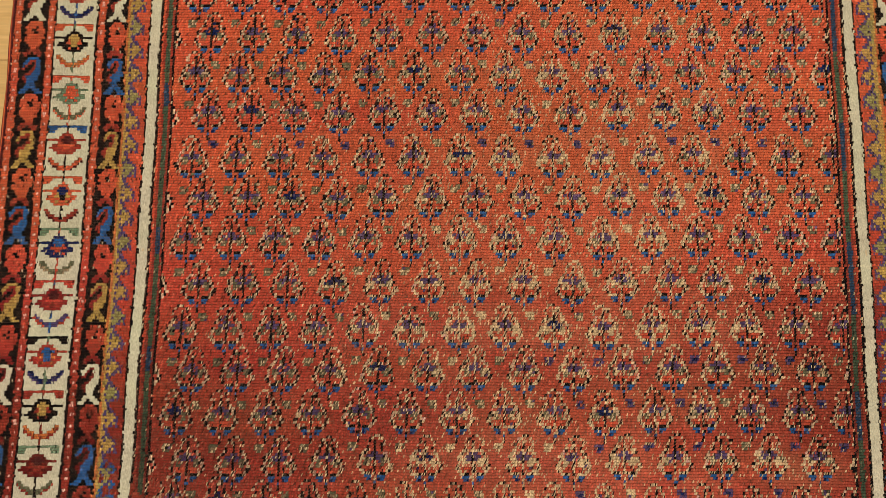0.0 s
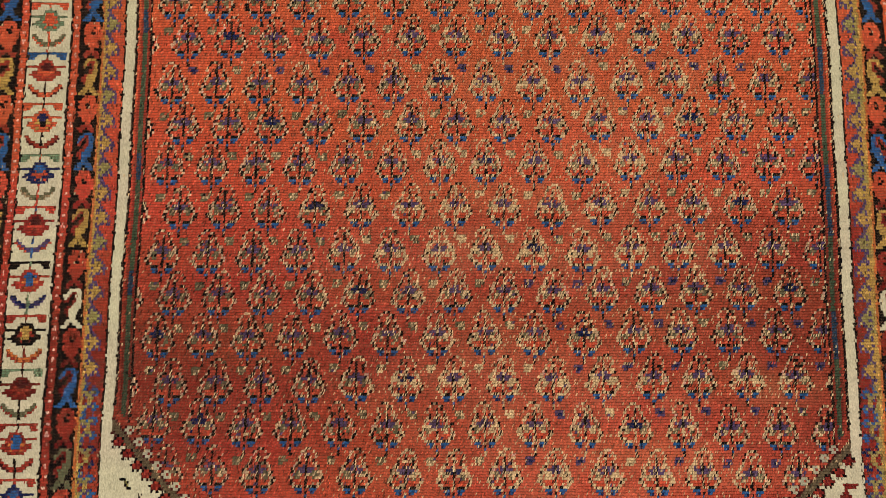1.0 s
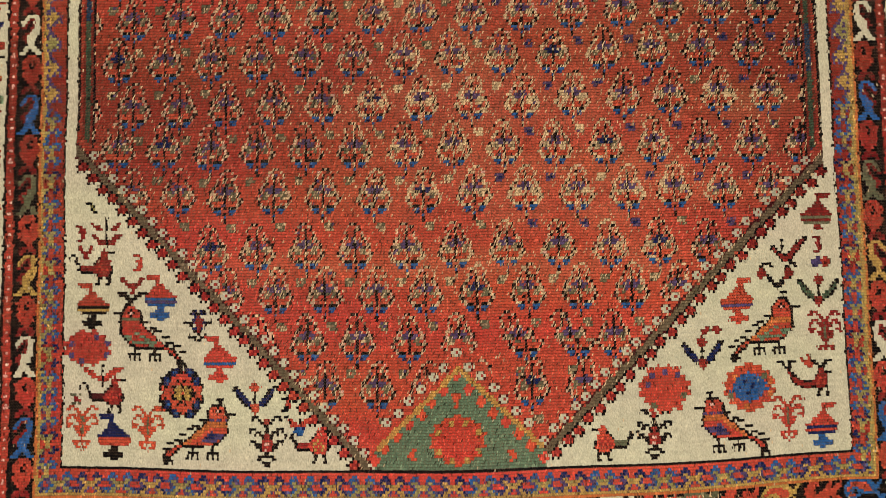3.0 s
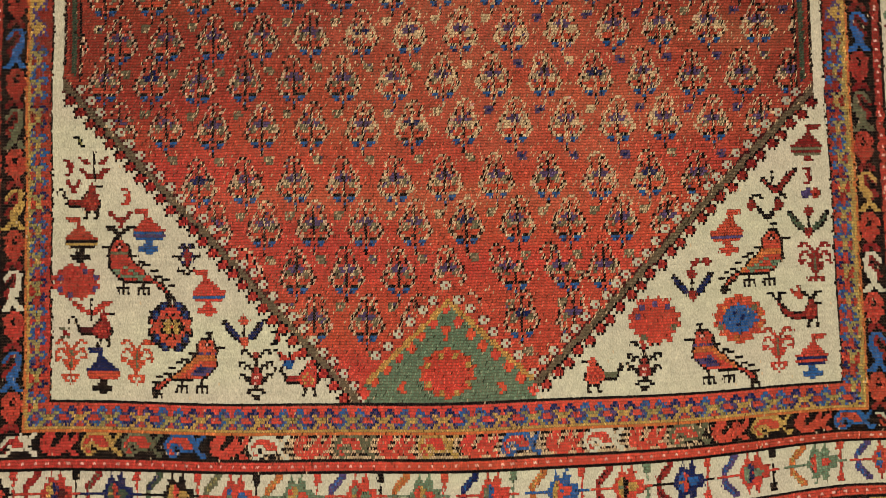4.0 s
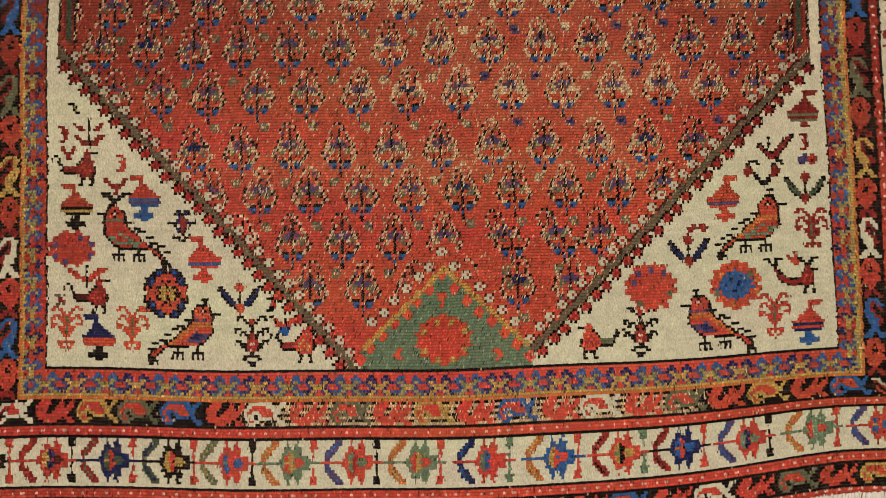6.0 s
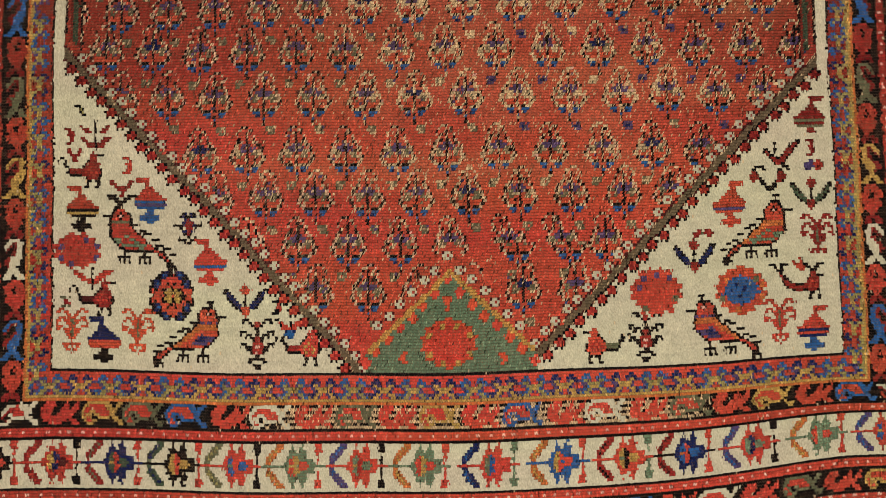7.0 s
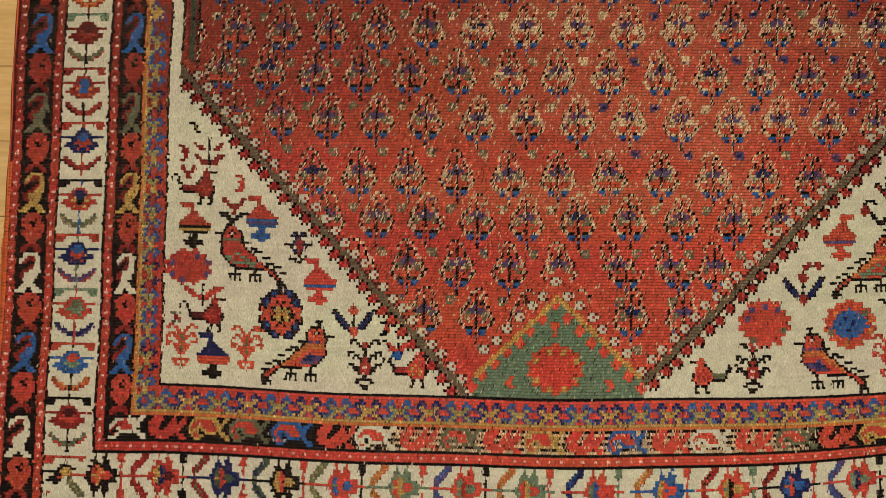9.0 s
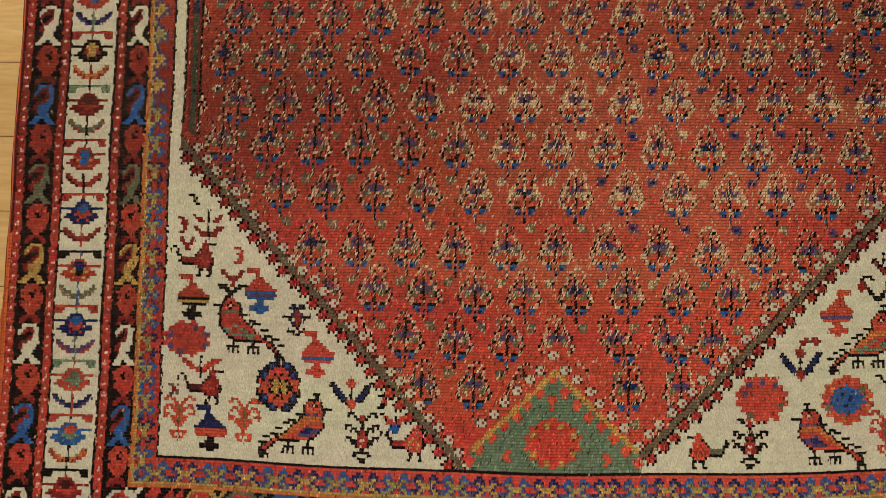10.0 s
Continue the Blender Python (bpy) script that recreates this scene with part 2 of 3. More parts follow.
WINGS = """
........r........
.......rrr.......
KK....rrrrr....KK
KaK....rrr....KaK
.aaK....K....Kaa.
.KaaK...K...KaaK.
..Kaaa..K..aaaK..
...Kaaa.K.aaaK...
....KaarrraaK....
......KrrrK......
.......rrr.......
........r........
""".split()
BRANCHES = """
.KKK......KKK.
.K.KK.rr.KK.K.
.....KrrK.....
......KK......
KKK...KK...KKK
K.KKK.KK.KKK.K
..K.KKrrKK.K..
.....KrrK.....
KKK..rrrr..KKK
K.KKKrIIrKKK.K
...KKrrrrKK...
....KrIrrK....
......KK......
....KKKKKK....
...KK....KK...
.....KKKK.....
......KK......
""".split()
POSY = """
...KN.NK...
..KNKKKNK..
....NrN....
K..NrrrN..K
KKKNrrrNKKK
..K.rrr.K..
...NNrNN...
....KrK....
..K..K..K..
..KKK.KKK..
....KKK....
""".split()
HEART = """
KK........K.
.KRR..K.RRR.
..KRR.KRRR..
...RRRKRR...
....NBBN....
....BBBB....
.....NB.....
""".split()
VEE = """
.............KK
....KK.....KrrK
....K.....KrrK.
KK..K....KrrK..
KrK.K...KrrK...
.KrKK..KrrK....
..KrrKKrrK.....
...KrrrrK......
....KrrK.......
""".split()
CREST = """
..KKKK.......KKK..
.KK..KK.....KK.KK.
.rrK.......Krr....
rrrr.......rrrr...
rrrrK......rrrr...
.rr.KK....KrrK....
.....KK..KK.......
......KKKKK.......
.......KKK........
........K.........
""".split()
ANTLERS = """
.aa......aa.
.aaa....aa..
...aaaaaa...
....aaaa....
.....aa.....
KKKK.aa.KKKK
.KKKK.KKKK..
...KKKKK....
....KKK.....
""".split()
HOOK = "KKo.. ..oK. ..Ko. ...KK".split()
SQUIGGLE = "aaa. ..aa .aaa ..aa ..aa aaa.".split()
YSHAPE = "a....a aa..aa .aaaa. ..aa. ..aa.".split()
BOW = "...aa.bb. .aaaabbbb .aaaabbbb ..aa..bb.".split()
LEAVES = """
.......K........
aa.....K....aaaa
aaaa...K..aaaaa.
..aaa..K.aaaa...
...aaaaKaaa.....
.....aaKaa......
.......K........
.......K........
""".split()
ROSETTE = """
.....KNNK.KNNK....
....KNBNKRKNBNK...
..KKKNNRRRRNNKKK..
.KNNKRRRRRRRRKNNK.
.KNBKRRKRRKRRKBNK.
KKNNRRRRKKRRRRNNKK
KRKRRKKYYKYYKRRKRK
KRRRRKYYYKYYYKRRRK
.KRRKRKYYRYYKRKRK.
KRRRRKYYYKYYYKRRRK
KRKRRKKYYKYYKRRKRK
KKNNRRRRKKRRRRNNKK
.KNBKRRKRRKRRKBNK.
.KNNKRRRRRRRRKNNK.
..KKKNNRRRRNNKKK..
....KNBNKRKNBNK...
.....KNNK.KNNK....
""".split()
CURL = "..aa. a..a. aaaa. .aaaa ..aa.".split()

# ---- bands: counted in knots from the inner edge of the white frame ----
U = np.arange(COLS)[None, :] - SIDE
V = np.arange(ROWS)[:, None] - END
out = np.maximum(np.maximum(-U, U - WIDE + 1), 0) + 0 * V   # knots outside, at the sides
low = np.maximum(-V, 0) + 0 * U                             # knots below, at the end
# an end row counts as the side column of the same band, so that the bands mitre
END_STEPS, SIDE_STEPS = [0, 1, 10, 11, 19, 20, 24, 25, 40, 41, 45, 46, 52, 53, 55], [0, 1, 10, 11, 20, 21, 25, 26, 43, 44, 48, 49, 58, 59, 63]
depth = np.maximum(out, np.ceil(np.interp(low, END_STEPS, SIDE_STEPS)).astype(int))
at_end = np.interp(low, END_STEPS, SIDE_STEPS) >= out

field = part_number("field", -1, "worn brick-red knotted wool field")
frame_band = part_number("white_frame", -1, "narrow ivory wool frame stripe")
lattice = part_number("lattice_stripe", -1, "narrow stripe of blue and yellow zigzag leaves on red")
inner_guard = part_number("guard_stripe", -1, "black stripe with coloured comma motifs")
inner_dots = part_number("dotted_stripe", -1, "red stripe with pale dots")
main_border = part_number("main_border", -1, "ivory border with flowers on a stem")
outer_dots = part_number("dotted_stripe", -1, "red stripe with pale dots")
outer_guard = part_number("guard_stripe", -1, "black stripe with coloured comma motifs")
edge_dots = part_number("dotted_stripe", -1, "red stripe with pale dots along the edge")

owner[:] = field
fill((depth >= 1) & (depth <= 11), "R", lattice)
fill((depth >= 12) & (depth <= 20), "K", inner_guard)
fill((depth >= 21) & (depth <= 25), "R", inner_dots)
fill((depth >= 26) & (depth <= 43), "W", main_border)
fill((depth >= 44) & (depth <= 48), "R", outer_dots)
fill((depth >= 49) & (depth <= 58), "K", outer_guard)
fill(depth >= 59, "R", edge_dots)
for d in (1, 12, 21, 25, 44, 48, 59):
    fill(depth == d, "K")
fill(depth == 11, "A")
fill(depth == 10, "Y")
fill((depth == 63) & ~at_end, "D")

# the lattice stripe, on all sides: blue and grey leaves near the end, yellow claws in violet outlines farther up
CLAWS = "YYPPRRRR YPyPPRRR YPYYYPRR YYYYYYPR YPYYYPPR YYYYPYPR YPYPPRPR YPPRRRRR YYPRRRRR".split()
for i, k in enumerate(range(170, ROWS + 9, 9)):
    for c, ch in ((SIDE - 10, CLAWS), (SIDE + WIDE + 1, flipped(CLAWS))):
        draw(ch, c, k + 8, lattice, "yo" if i % 3 else "yo Yo", (depth > 1) & (depth < 10) & ~at_end)
for i, k in enumerate(range(-2, 170, 10)):
    chart = [row[::-1] for row in turned(resample(LATTICE[1:] + ["yYyyYyyyyYyy"], 10, 8))]
    for c, ch in ((SIDE - 10, chart), (SIDE + WIDE + 1, flipped(chart))):
        draw(ch, c, k + 9, lattice, "bB pP yo" if i % 3 else "bN pr yo", (depth > 1) & (depth < 10) & ~at_end)
for i, k in enumerate(range(-4, COLS, 12)):
    draw(LATTICE, k, END - 2, lattice, "bB pP yo" if i % 2 else "bN pP yY", (depth > 1) & (depth < 10) & at_end)

# dotted stripes
for d, number in ((23, inner_dots), (46, outer_dots), (61, edge_dots)):
    line = (depth == d) & ~at_end & (((V * 10 + (U > 0) * 20 + d) % 37) < 12)
    fill(line, "I")
    line = (np.abs(depth - d) < 1) & at_end & ((U * 10 + d) % 46 < 10)
    fill(line, "I")

# comma motifs: along the sides, and along the end
SIDE_TURN, END_TURN = "BRWRYRORBRWRYRBRYRBRWR", "WRYOBRWRORYRBRWRORYRBR"
for number, c0, d0 in ((inner_guard, -20, 12), (outer_guard, -58, 49)):
    band = (depth >= d0) & (depth <= d0 + 9) & ~at_end
    for k in range(-3, 22):
        dye = SIDE_TURN[k % len(SIDE_TURN)]
        r = knot(0, 0.011 + 0.0497 * k)[1] + 13
        n = part_number("comma_motif", number)
        m = part_number("comma_motif", number)
        swap = "a%s ir" % dye
        wide = resample(FULL_COMMA if dye == "R" else COMMA, 9 if d0 == 12 else 10, 14)
        draw(wide, SIDE + c0, r, n, swap, band & (U < 0))
        draw(flipped(wide), SIDE + WIDE - c0 - len(wide[0]), r, m, swap, band & (U > 0))
    band = (depth >= d0 + (d0 == 12)) & (depth <= d0 + 9) & at_end
    r0 = END - (12 if d0 == 12 else 46)
    for k in range(-3, 24):
        dye = END_TURN[(k - (0 if d0 == 12 else 3)) % len(END_TURN)]
        c = knot(0.0110 + 0.0503 * (k - 1) + (0 if d0 == 12 else -0.02), 0)[0] - 8
        n = part_number("comma_motif", number)
        draw(resample(END_FULL_COMMA if dye == "R" else END_COMMA, 16, 8 if d0 == 12 else 7), c, r0, n, "a%s iR" % dye, band)

# flowers of the main border
FLOWERS = ["fR gY hN iK yY", "fB gG hR iG yY", "fK gR hY iY yR", "fR gA hB iB yB", "fG gR hR iR yY", "fR gG hO iG yY", "fN gR hB iR yV", "fV gY hG iY yB", "fr gR hD iR yO"]
LEAF = "OR rD PR AR RD OT NP".split()
STEM = "KRBGRK"
for k in range(-3, 18):
    dyes = "%s a%s l%s m%s s%s" % (FLOWERS[int("8156063823860842"[k % 16])], "KRGRKRRGRKRGRBRR"[k % 16], *LEAF[(k * 3) % 7], STEM[(k * 5) % 6])
    r = knot(0, -0.021 + 0.0678 * k)[1]
    unit = SIDE_UNIT
    band = (depth >= 26) & (depth <= 43) & ~at_end
    draw(unit, SIDE - 43, r, part_number("border_flower", main_border), dyes, band & (U < 0))
    draw(unit, SIDE + WIDE + 26, r, part_number("border_flower", main_border), dyes, band & (U > 0))
END_FLOWERS = ["fK gR hA iR yY", "fR gY hN iD yY", "fN gE hR iE yY", "fK gY hR iY yY", "fR gB hR iB yG", "fG gR hY iR yY", "fR gG hr iG yY", "fG gR hY iR yR",
               "fR gO hB iR yG", "fB gY hR iR yY", "fR gY hK iY yG", "fN gB hR iB yA", "fR gG hN iG yG", "fG gR hG iR yV", "fR gB hR iB yY"]
END_LEAVES = "Oo rR rO EN Oo AY PB AY NB AY rK rD PB AY PB".split()
AT = (-22, 2, 26, 50, 73, 97, 122, 147, 174, 201, 227, 251, 277, 304, 330)  # the knot at each flower's middle
for k, c in enumerate(AT):
    dyes = "%s a%s l%s m%s s%s" % (END_FLOWERS[k], "RKRRKRKRGRGRKRK"[k], *END_LEAVES[k], "RRNKRGRGRBRKRGR"[k])
    draw(BORDER_UNIT, SIDE + c - 14, END - 25, part_number("border_flower", main_border), dyes, (depth >= 26) & (depth <= 43) & at_end)

# ---- the field: white frame, corner pieces with stepped edges, rows of leaf motifs ----
inner = depth == 0
left_a, left_b = np.array((0.018, 0.380)), np.array((0.3755, -0.008))
right_a, right_b = np.array((0.935, 0.359)), np.array((0.5785, 0.012))


def across(a, b, sign):
    """Distance from the edge line, positive towards the field, and the way along it."""
    d = (b - a) / np.linalg.norm(b - a)
    n = np.array((-d[1], d[0])) * sign
    return (GX - a[0]) * n[0] + (GY - a[1]) * n[1], (GX - a[0]) * d[0] + (GY - a[1]) * d[1], d, n


dl, sl, dirl, norl = across(left_a, left_b, 1)
dr, sr, dirr, norr = across(right_a, right_b, -1)
side_in = np.minimum(U, WIDE - 1 - U) + 0 * V
field_area = inner & (dl > 0) & (dr > 0) & (side_in >= 4)

fill(inner & (side_in < 4), "W", frame_band)
spandrels = []
for sign, d in ((-1, dl), (1, dr)):
    n = part_number("corner_piece", -1, "ivory corner piece with woven plants and figures")
    spandrels.append(n)
    fill(inner & (d < 0.0005) & ((U < 160) if sign < 0 else (U > 156)) & (V < 112) & (V >= 0), "W", n)

# the gable at the end, whose outline cuts the field
apex, feet = (0.4784, 0.121), (0.3730, 0.5850)
gable = inner & (V >= 0) & inside([(feet[0], -0.002), (0.3775, 0.026), apex, (0.5800, 0.026), (feet[1], -0.002)], GX, GY)
clear = inside([(0.333, -0.01), (apex[0], 0.152), (0.624, -0.01)], GX, GY)

pick = random.Random(17)


def speckled(chart, shear=0):
    """A leaf with single knots tied in a neighbour's dye; shear moves its foot sideways."""
    lines = []
    for j, row in enumerate(chart):
        line = ""
        for i, ch in enumerate(row):
            if i == 7:
                pass
            elif ch in "cK" and j < 12 and pick.random() < 0.10:
                ch = pick.choice("cKRIMD")
            elif ch == "K" and j < 12 and pick.random() < 0.06:
                ch = "D"
            elif ch in "RVOPT" and pick.random() < 0.10:
                ch = pick.choice("RRcOPK")
            line += ch
        by = 0 if j < 6 else shear // 2 if j < 10 else shear
        lines.append("." * by + line + "." * (shear - by))
    return lines


# boteh rows: the column of each stem in a row and the next, then the row of each foot
STEMS = ((6, 26, 45, 64, 84, 104, 125, 145, 166, 187, 208, 229, 248, 268, 288, 308), (0, 20, 39, 58, 77, 97, 117, 138, 158, 179, 200, 221, 241, 261, 281, 301))
FEET = (22, 38, 54, 69, 88, 104, 120, 136, 151, 166, 182, 198, 213, 228, 245, 260, 275, 291, 307)
motif_area = field_area & (side_in >= 11) & (dl > 0.0165) & (dr > 0.0165) & ~clear
for n, foot in enumerate(FEET):
    hook_right = n % 2 == 0
    for k, stem in enumerate(STEMS[n % 2]):
        cx, cy = stem * KX, foot * KY
        dist = min((cx - left_a[0]) * norl[0] + (cy - left_a[1]) * norl[1], (cx - right_a[0]) * norr[0] + (cy - right_a[1]) * norr[1])
        if dist < -0.012 or (abs(cx - apex[0]) < 0.05 and cy < 0.06):
            continue
        r = foot + END + 13 + round((1.5 if n > 5 else -0.8) * (cx - 0.45) * 2)
        shear = 6 if n == 1 and 8 < k < 11 else 0
        chart = speckled(flipped(BOTEH) if hook_right else BOTEH, shear)
        violet = n == 14 or (5 <= n <= 9 and cx > 0.52) or (n == 4 and cx > 0.5)
        swap = ("OP TN" if violet and (n + k) % 4 else "") if cx > 0 else ""
        body, patch = chart[:18], chart[18:]
        num = part_number("boteh", field)
        draw(body, SIDE + stem - 7, r, num, "PN" if (n * 5 + k) % 9 == 0 else "", motif_area)
        draw(patch, SIDE + stem - 7, r - 18, num, swap, motif_area)

# coloured lines along the frame
for i, dye in ((4, "K"), (5, "R"), (6, "r"), (7, "E"), (8, "E"), (9, "r"), (10, "K")):
    fill(field_area & (side_in == i), dye, field)
green_run = np.sin(GY * 37 + (GX > 0.5) * 2) + 0.4 * np.sin(GY * 91) > np.where(GX > 0.5, 0.1, 0.75)
fill(field_area & ((side_in == 7) | (side_in == 8)) & green_run, "F")

# stepped edges of the corner pieces
for d, s, a, dd, nn, number, length in ((dl, sl, left_a, dirl, norl, spandrels[0], 0.532), (dr, sr, right_a, dirr, norr, spandrels[1], 0.50)):
    zone = inner & (s > -0.03) & (s < length) & (side_in >= 4)
    fill(zone & (d > -0.0045) & (d <= 0.016), "R", field)
    fill(zone & (d > 0.0045) & (d <= 0.0068), "D", field)
    fill(zone & (d > -0.0066) & (d <= -0.0045), "D", field)
    fill(zone & (np.abs(d) <= 0.0042), "M", field)
    count = int(length / 0.0181)
    for k in range(count):
        p = a + dd * (0.012 + 0.0181 * k)
        draw_at(FLORET, *(p + nn * 0.0112), part_number("floret", field), "", zone | field_area)
        draw_at(BLOB, *(p - nn * 0.0092), part_number("stepped_leaf", number), "", inner)

# the green gable
gab = part_number("green_gable", -1, "green gable with a red flower disc")
fill(gable, "G", gab)
left_edge = (GX - 0.3775) * 0.686 - (GY - 0.026) * 0.728
right_edge = (0.5800 - GX) * 0.683 - (GY - 0.026) * 0.730
BUD = [".aa.", "aaaa", "aaaa", ".aa."]
draw_at(BUD, 0.4760, 0.1060, part_number("bud", gab), "aR", gable)
for k in range(7):
    for x, y in ((0.4613 - 0.01432 * k, 0.0904 - 0.0135 * k), (0.4930 + 0.01472 * k, 0.0904 - 0.0135 * k)):
        draw_at(BUD, x, y, part_number("bud", gab), "aV" if k % 3 else "aR", gable | (inner & (V < 8)))
fill(gable & (np.minimum(left_edge, right_edge) < 0.0062) & (GY > 0.02), "H", gab)
for k in range(1, 7):
    for x, y in ((0.4762 - 0.0140 * k, 0.1327 - 0.0132 * k), (0.4770 + 0.0146 * k, 0.1327 - 0.0134 * k)):
        draw_at(FLORET, x, y, part_number("floret", field), "", inner & ~gable & (dl > 0.004) & (dr > 0.004))
draw_at(FLORET, 0.4765, 0.1345, part_number("floret", field))
for x, y, chart in ((0.4765, 0.0800, "aaaa .aaa .aa. ..a. .aa."), (0.4213, 0.0146, "..aa .aa. aaa. .aaa"), (0.5417, 0.0128, "aaa. .aaa ..aa .aa.")):
    draw_at(chart.split(), x, y, part_number("bud", gab), "aV")


def disc(x, y, wide, high, rings, number, petals=12, cut=0.12, spots=""):
    """A jagged flower disc: rings from outside in as (share of the radius, dye), and spots of dyes round its rim."""
    c, r = knot(x, y)
    u, v = (np.arange(COLS)[None, :] - c) / (wide / 2), (np.arange(ROWS)[:, None] - r) / (high / 2)
    rad, ang = np.hypot(u, v), np.arctan2(v, u) + 0 * u
    rad = rad * (1 + cut * np.cos(ang * petals) * (rad > 0.6))
    for share, dye in rings:
        fill(rad < share, dye, number)
    for i, dye in enumerate(spots):
        a = 2 * math.pi * (i + 0.5) / len(spots)
        draw(["aa", "aa"], c + round(math.cos(a) * wide * 0.40), r + round(math.sin(a) * high * 0.40), number, "a" + dye)


disc(0.4750, 0.035, 22, 16.5, ((1, "V"), (0.84, "R")), part_number("flower_disc", gab), 14, 0.05, "YYYYYYYY")


def figure(x, y, number, flip, high, cape, band, wing, belly):
    """A large woven figure as a plain stepped shape: body, eye, bands, tail barbs, two combed feet."""
    c, r = knot(x, y)
    s = -1 if flip else 1
    k = high / 20
    u, v = ((np.arange(COLS)[None, :] - c) * s + 13.0) + 0.0 * GY, ((r - np.arange(ROWS)[:, None]) / k + 10.0) + 0.0 * GX
    body = [(3, 0), (6.5, 0), (9.2, 2.2), (9.8, 6.5), (14, 9.7), (18.2, 13), (23.5, 15.5), (26.4, 18.5), (26.2, 20.2), (24.4, 20.2), (22, 17.8), (18.2, 15.4), (6.6, 15.2),
            (3.8, 13.6), (0.8, 10.5), (0.5, 4.5), (1.3, 2)]
    core = inside(body, u, v)
    shell = core.copy()
    for du, dv in ((1, 0), (-1, 0), (0, 1), (0, -1)):
        core = core & inside(body, u + du, v + dv * 0.9)
    fill(shell, "K", number)
    fill(core, "R", number)
    fill(core & (v > 4.8) & (v < 5.9) & ((u.astype(int) % 3 > 0) | (cape == "O")), cape, number)
    fill(core & inside([(0, 7.0), (9, 6.2), (20, 14.4), (17, 14.4), (8, 8.6), (0, 8.6)], u, v), band, number)
    wide = 16.5 if belly == "G" else 12.5
    fill(core & inside([(2.5, 10.4), (8, 9.8), (wide, 13.6), (wide - 3, 14.2), (4, 12.8)], u, v), belly, number)
    fill(core & inside([(5, 11.2), (8, 10.6), (11, 12.6), (7, 12.8)], u, v), wing, number)

    def at(bu, bv):
        return c + round((bu - 13) * s), r + round((10 - bv) * k)

    for bu in (6.6, 15.5):
        fc, fr = at(bu, 15.2)
        draw(["..K..", "..K..", "KKKKK", "K.K.K", "K.K.K"], fc - 2, fr, number)
    for bu, bv in ((10.2, 6.2), (12.6, 7.8), (14.8, 9.4), (17.6, 11.2), (20.4, 12.9), (22.6, 14.2), (25.2, 16.0)):
        fc, fr = at(bu, bv)
        draw(["KKK"], fc - (2 if flip else 0), fr, number)
    fc, fr = at(25.2, 19.2)
    draw([".KK.", "KKKK", "KK.K"], fc - 1, fr, number)
    fc, fr = at(5, 3)
    draw([".K.", "KIK", ".K."], fc - 1, fr + 1, number)
    fc, fr = at(0.4, 3.4)
    draw(["KKK"], fc - (0 if flip else 2), fr, number)
    fc, fr = at(4.4, -0.8)
    draw(["KKK", ".K."], fc - 1, fr + 1, number)


def place(kind, chart, x, y, dyes="", flip=False, side=0):
    px, py = plan(x, y)
    draw_at(flipped(chart) if flip else chart, px, py, part_number(kind, spandrels[side]), dyes)


def big(x, y, side, *look_of):
    px, py = plan(x, y)
    figure(px, py, part_number("woven_figure", spandrels[side]), *look_of)


# left corner piece
big(0.1086, 0.1614, 0, False, 20, "O", "R", "R", "G")
big(0.1649, 0.0426, 0, True, 19, "P", "A", "N", "P")
for kind, chart, x, y, dyes, flip in (
        ("hook_motif", HOOK, 0.0349, 0.3148, "", False),
        ("sprig", SPRIG, 0.0544, 0.2839, "ar", False),
        ("squiggle", SQUIGGLE, 0.0224, 0.2821, "ar", False),
        ("sprig", YSHAPE, 0.0304, 0.2616, "ar", False),
        ("woven_figure", SMALL_FIGURE, 0.0384, 0.2438, "ar bR tr", False),
        ("squiggle", SQUIGGLE, 0.0934, 0.2462, "aR", False),
        ("crest", ANTLERS, 0.0864, 0.2153, "ar", False),
        ("vase_motif", VASE, 0.1197, 0.2032, "aR bB pP cB", False),
        ("vase_motif", VASE, 0.0379, 0.1934, "aR bK pY cK", False),
        ("posy", POSY, 0.1635, 0.1680, "", False),
        ("vase_motif", VASE, 0.1923, 0.1282, "aR bR pB cR", False),
        ("sprig", LEAVES, 0.0523, 0.1103, "aR", False),
        ("woven_figure", SMALL_FIGURE, 0.0537, 0.0899, "ar bR tD", False),
        ("bow_motif", "OO.O .rr. .rrr OO.O".split(), 0.0195, 0.0831, "", False),
        ("tree_motif", TREE, 0.0239, 0.0462, "aV oO", False),
        ("vase_motif", VASE, 0.0645, 0.0347, "aN bR pV cK", False),
        ("tree_motif", TREE, 0.1033, 0.0434, "aV oO", False),
        ("wing_motif", WINGS, 0.2342, 0.0785, "aN rR", False),
        ("branch_motif", BRANCHES, 0.2474, 0.0292, "", False),
        ("hook_motif", "KKK. ..rK ..rr .KKr KKK.".split(), 0.2719, 0.0712, "", False),
        ("heart_motif", HEART, 0.2878, 0.0477, "", False),
        ("woven_figure", SMALL_FIGURE[:2] + SMALL_FIGURE[3:], 0.2994, 0.0201, "aR bY tr", False),
):
    place(kind, chart, x, y, dyes, flip, 0)
px, py = plan(0.0308, 0.1460)
disc(px, py, 18.6, 12, ((1, "R"),), part_number("flower_disc", spandrels[0]), 12, 0.07, "PPRPPPRP")
px, py = plan(0.1446, 0.0878)
ros = part_number("flower_disc", spandrels[0])
draw_at(ROSETTE, px, py, ros)

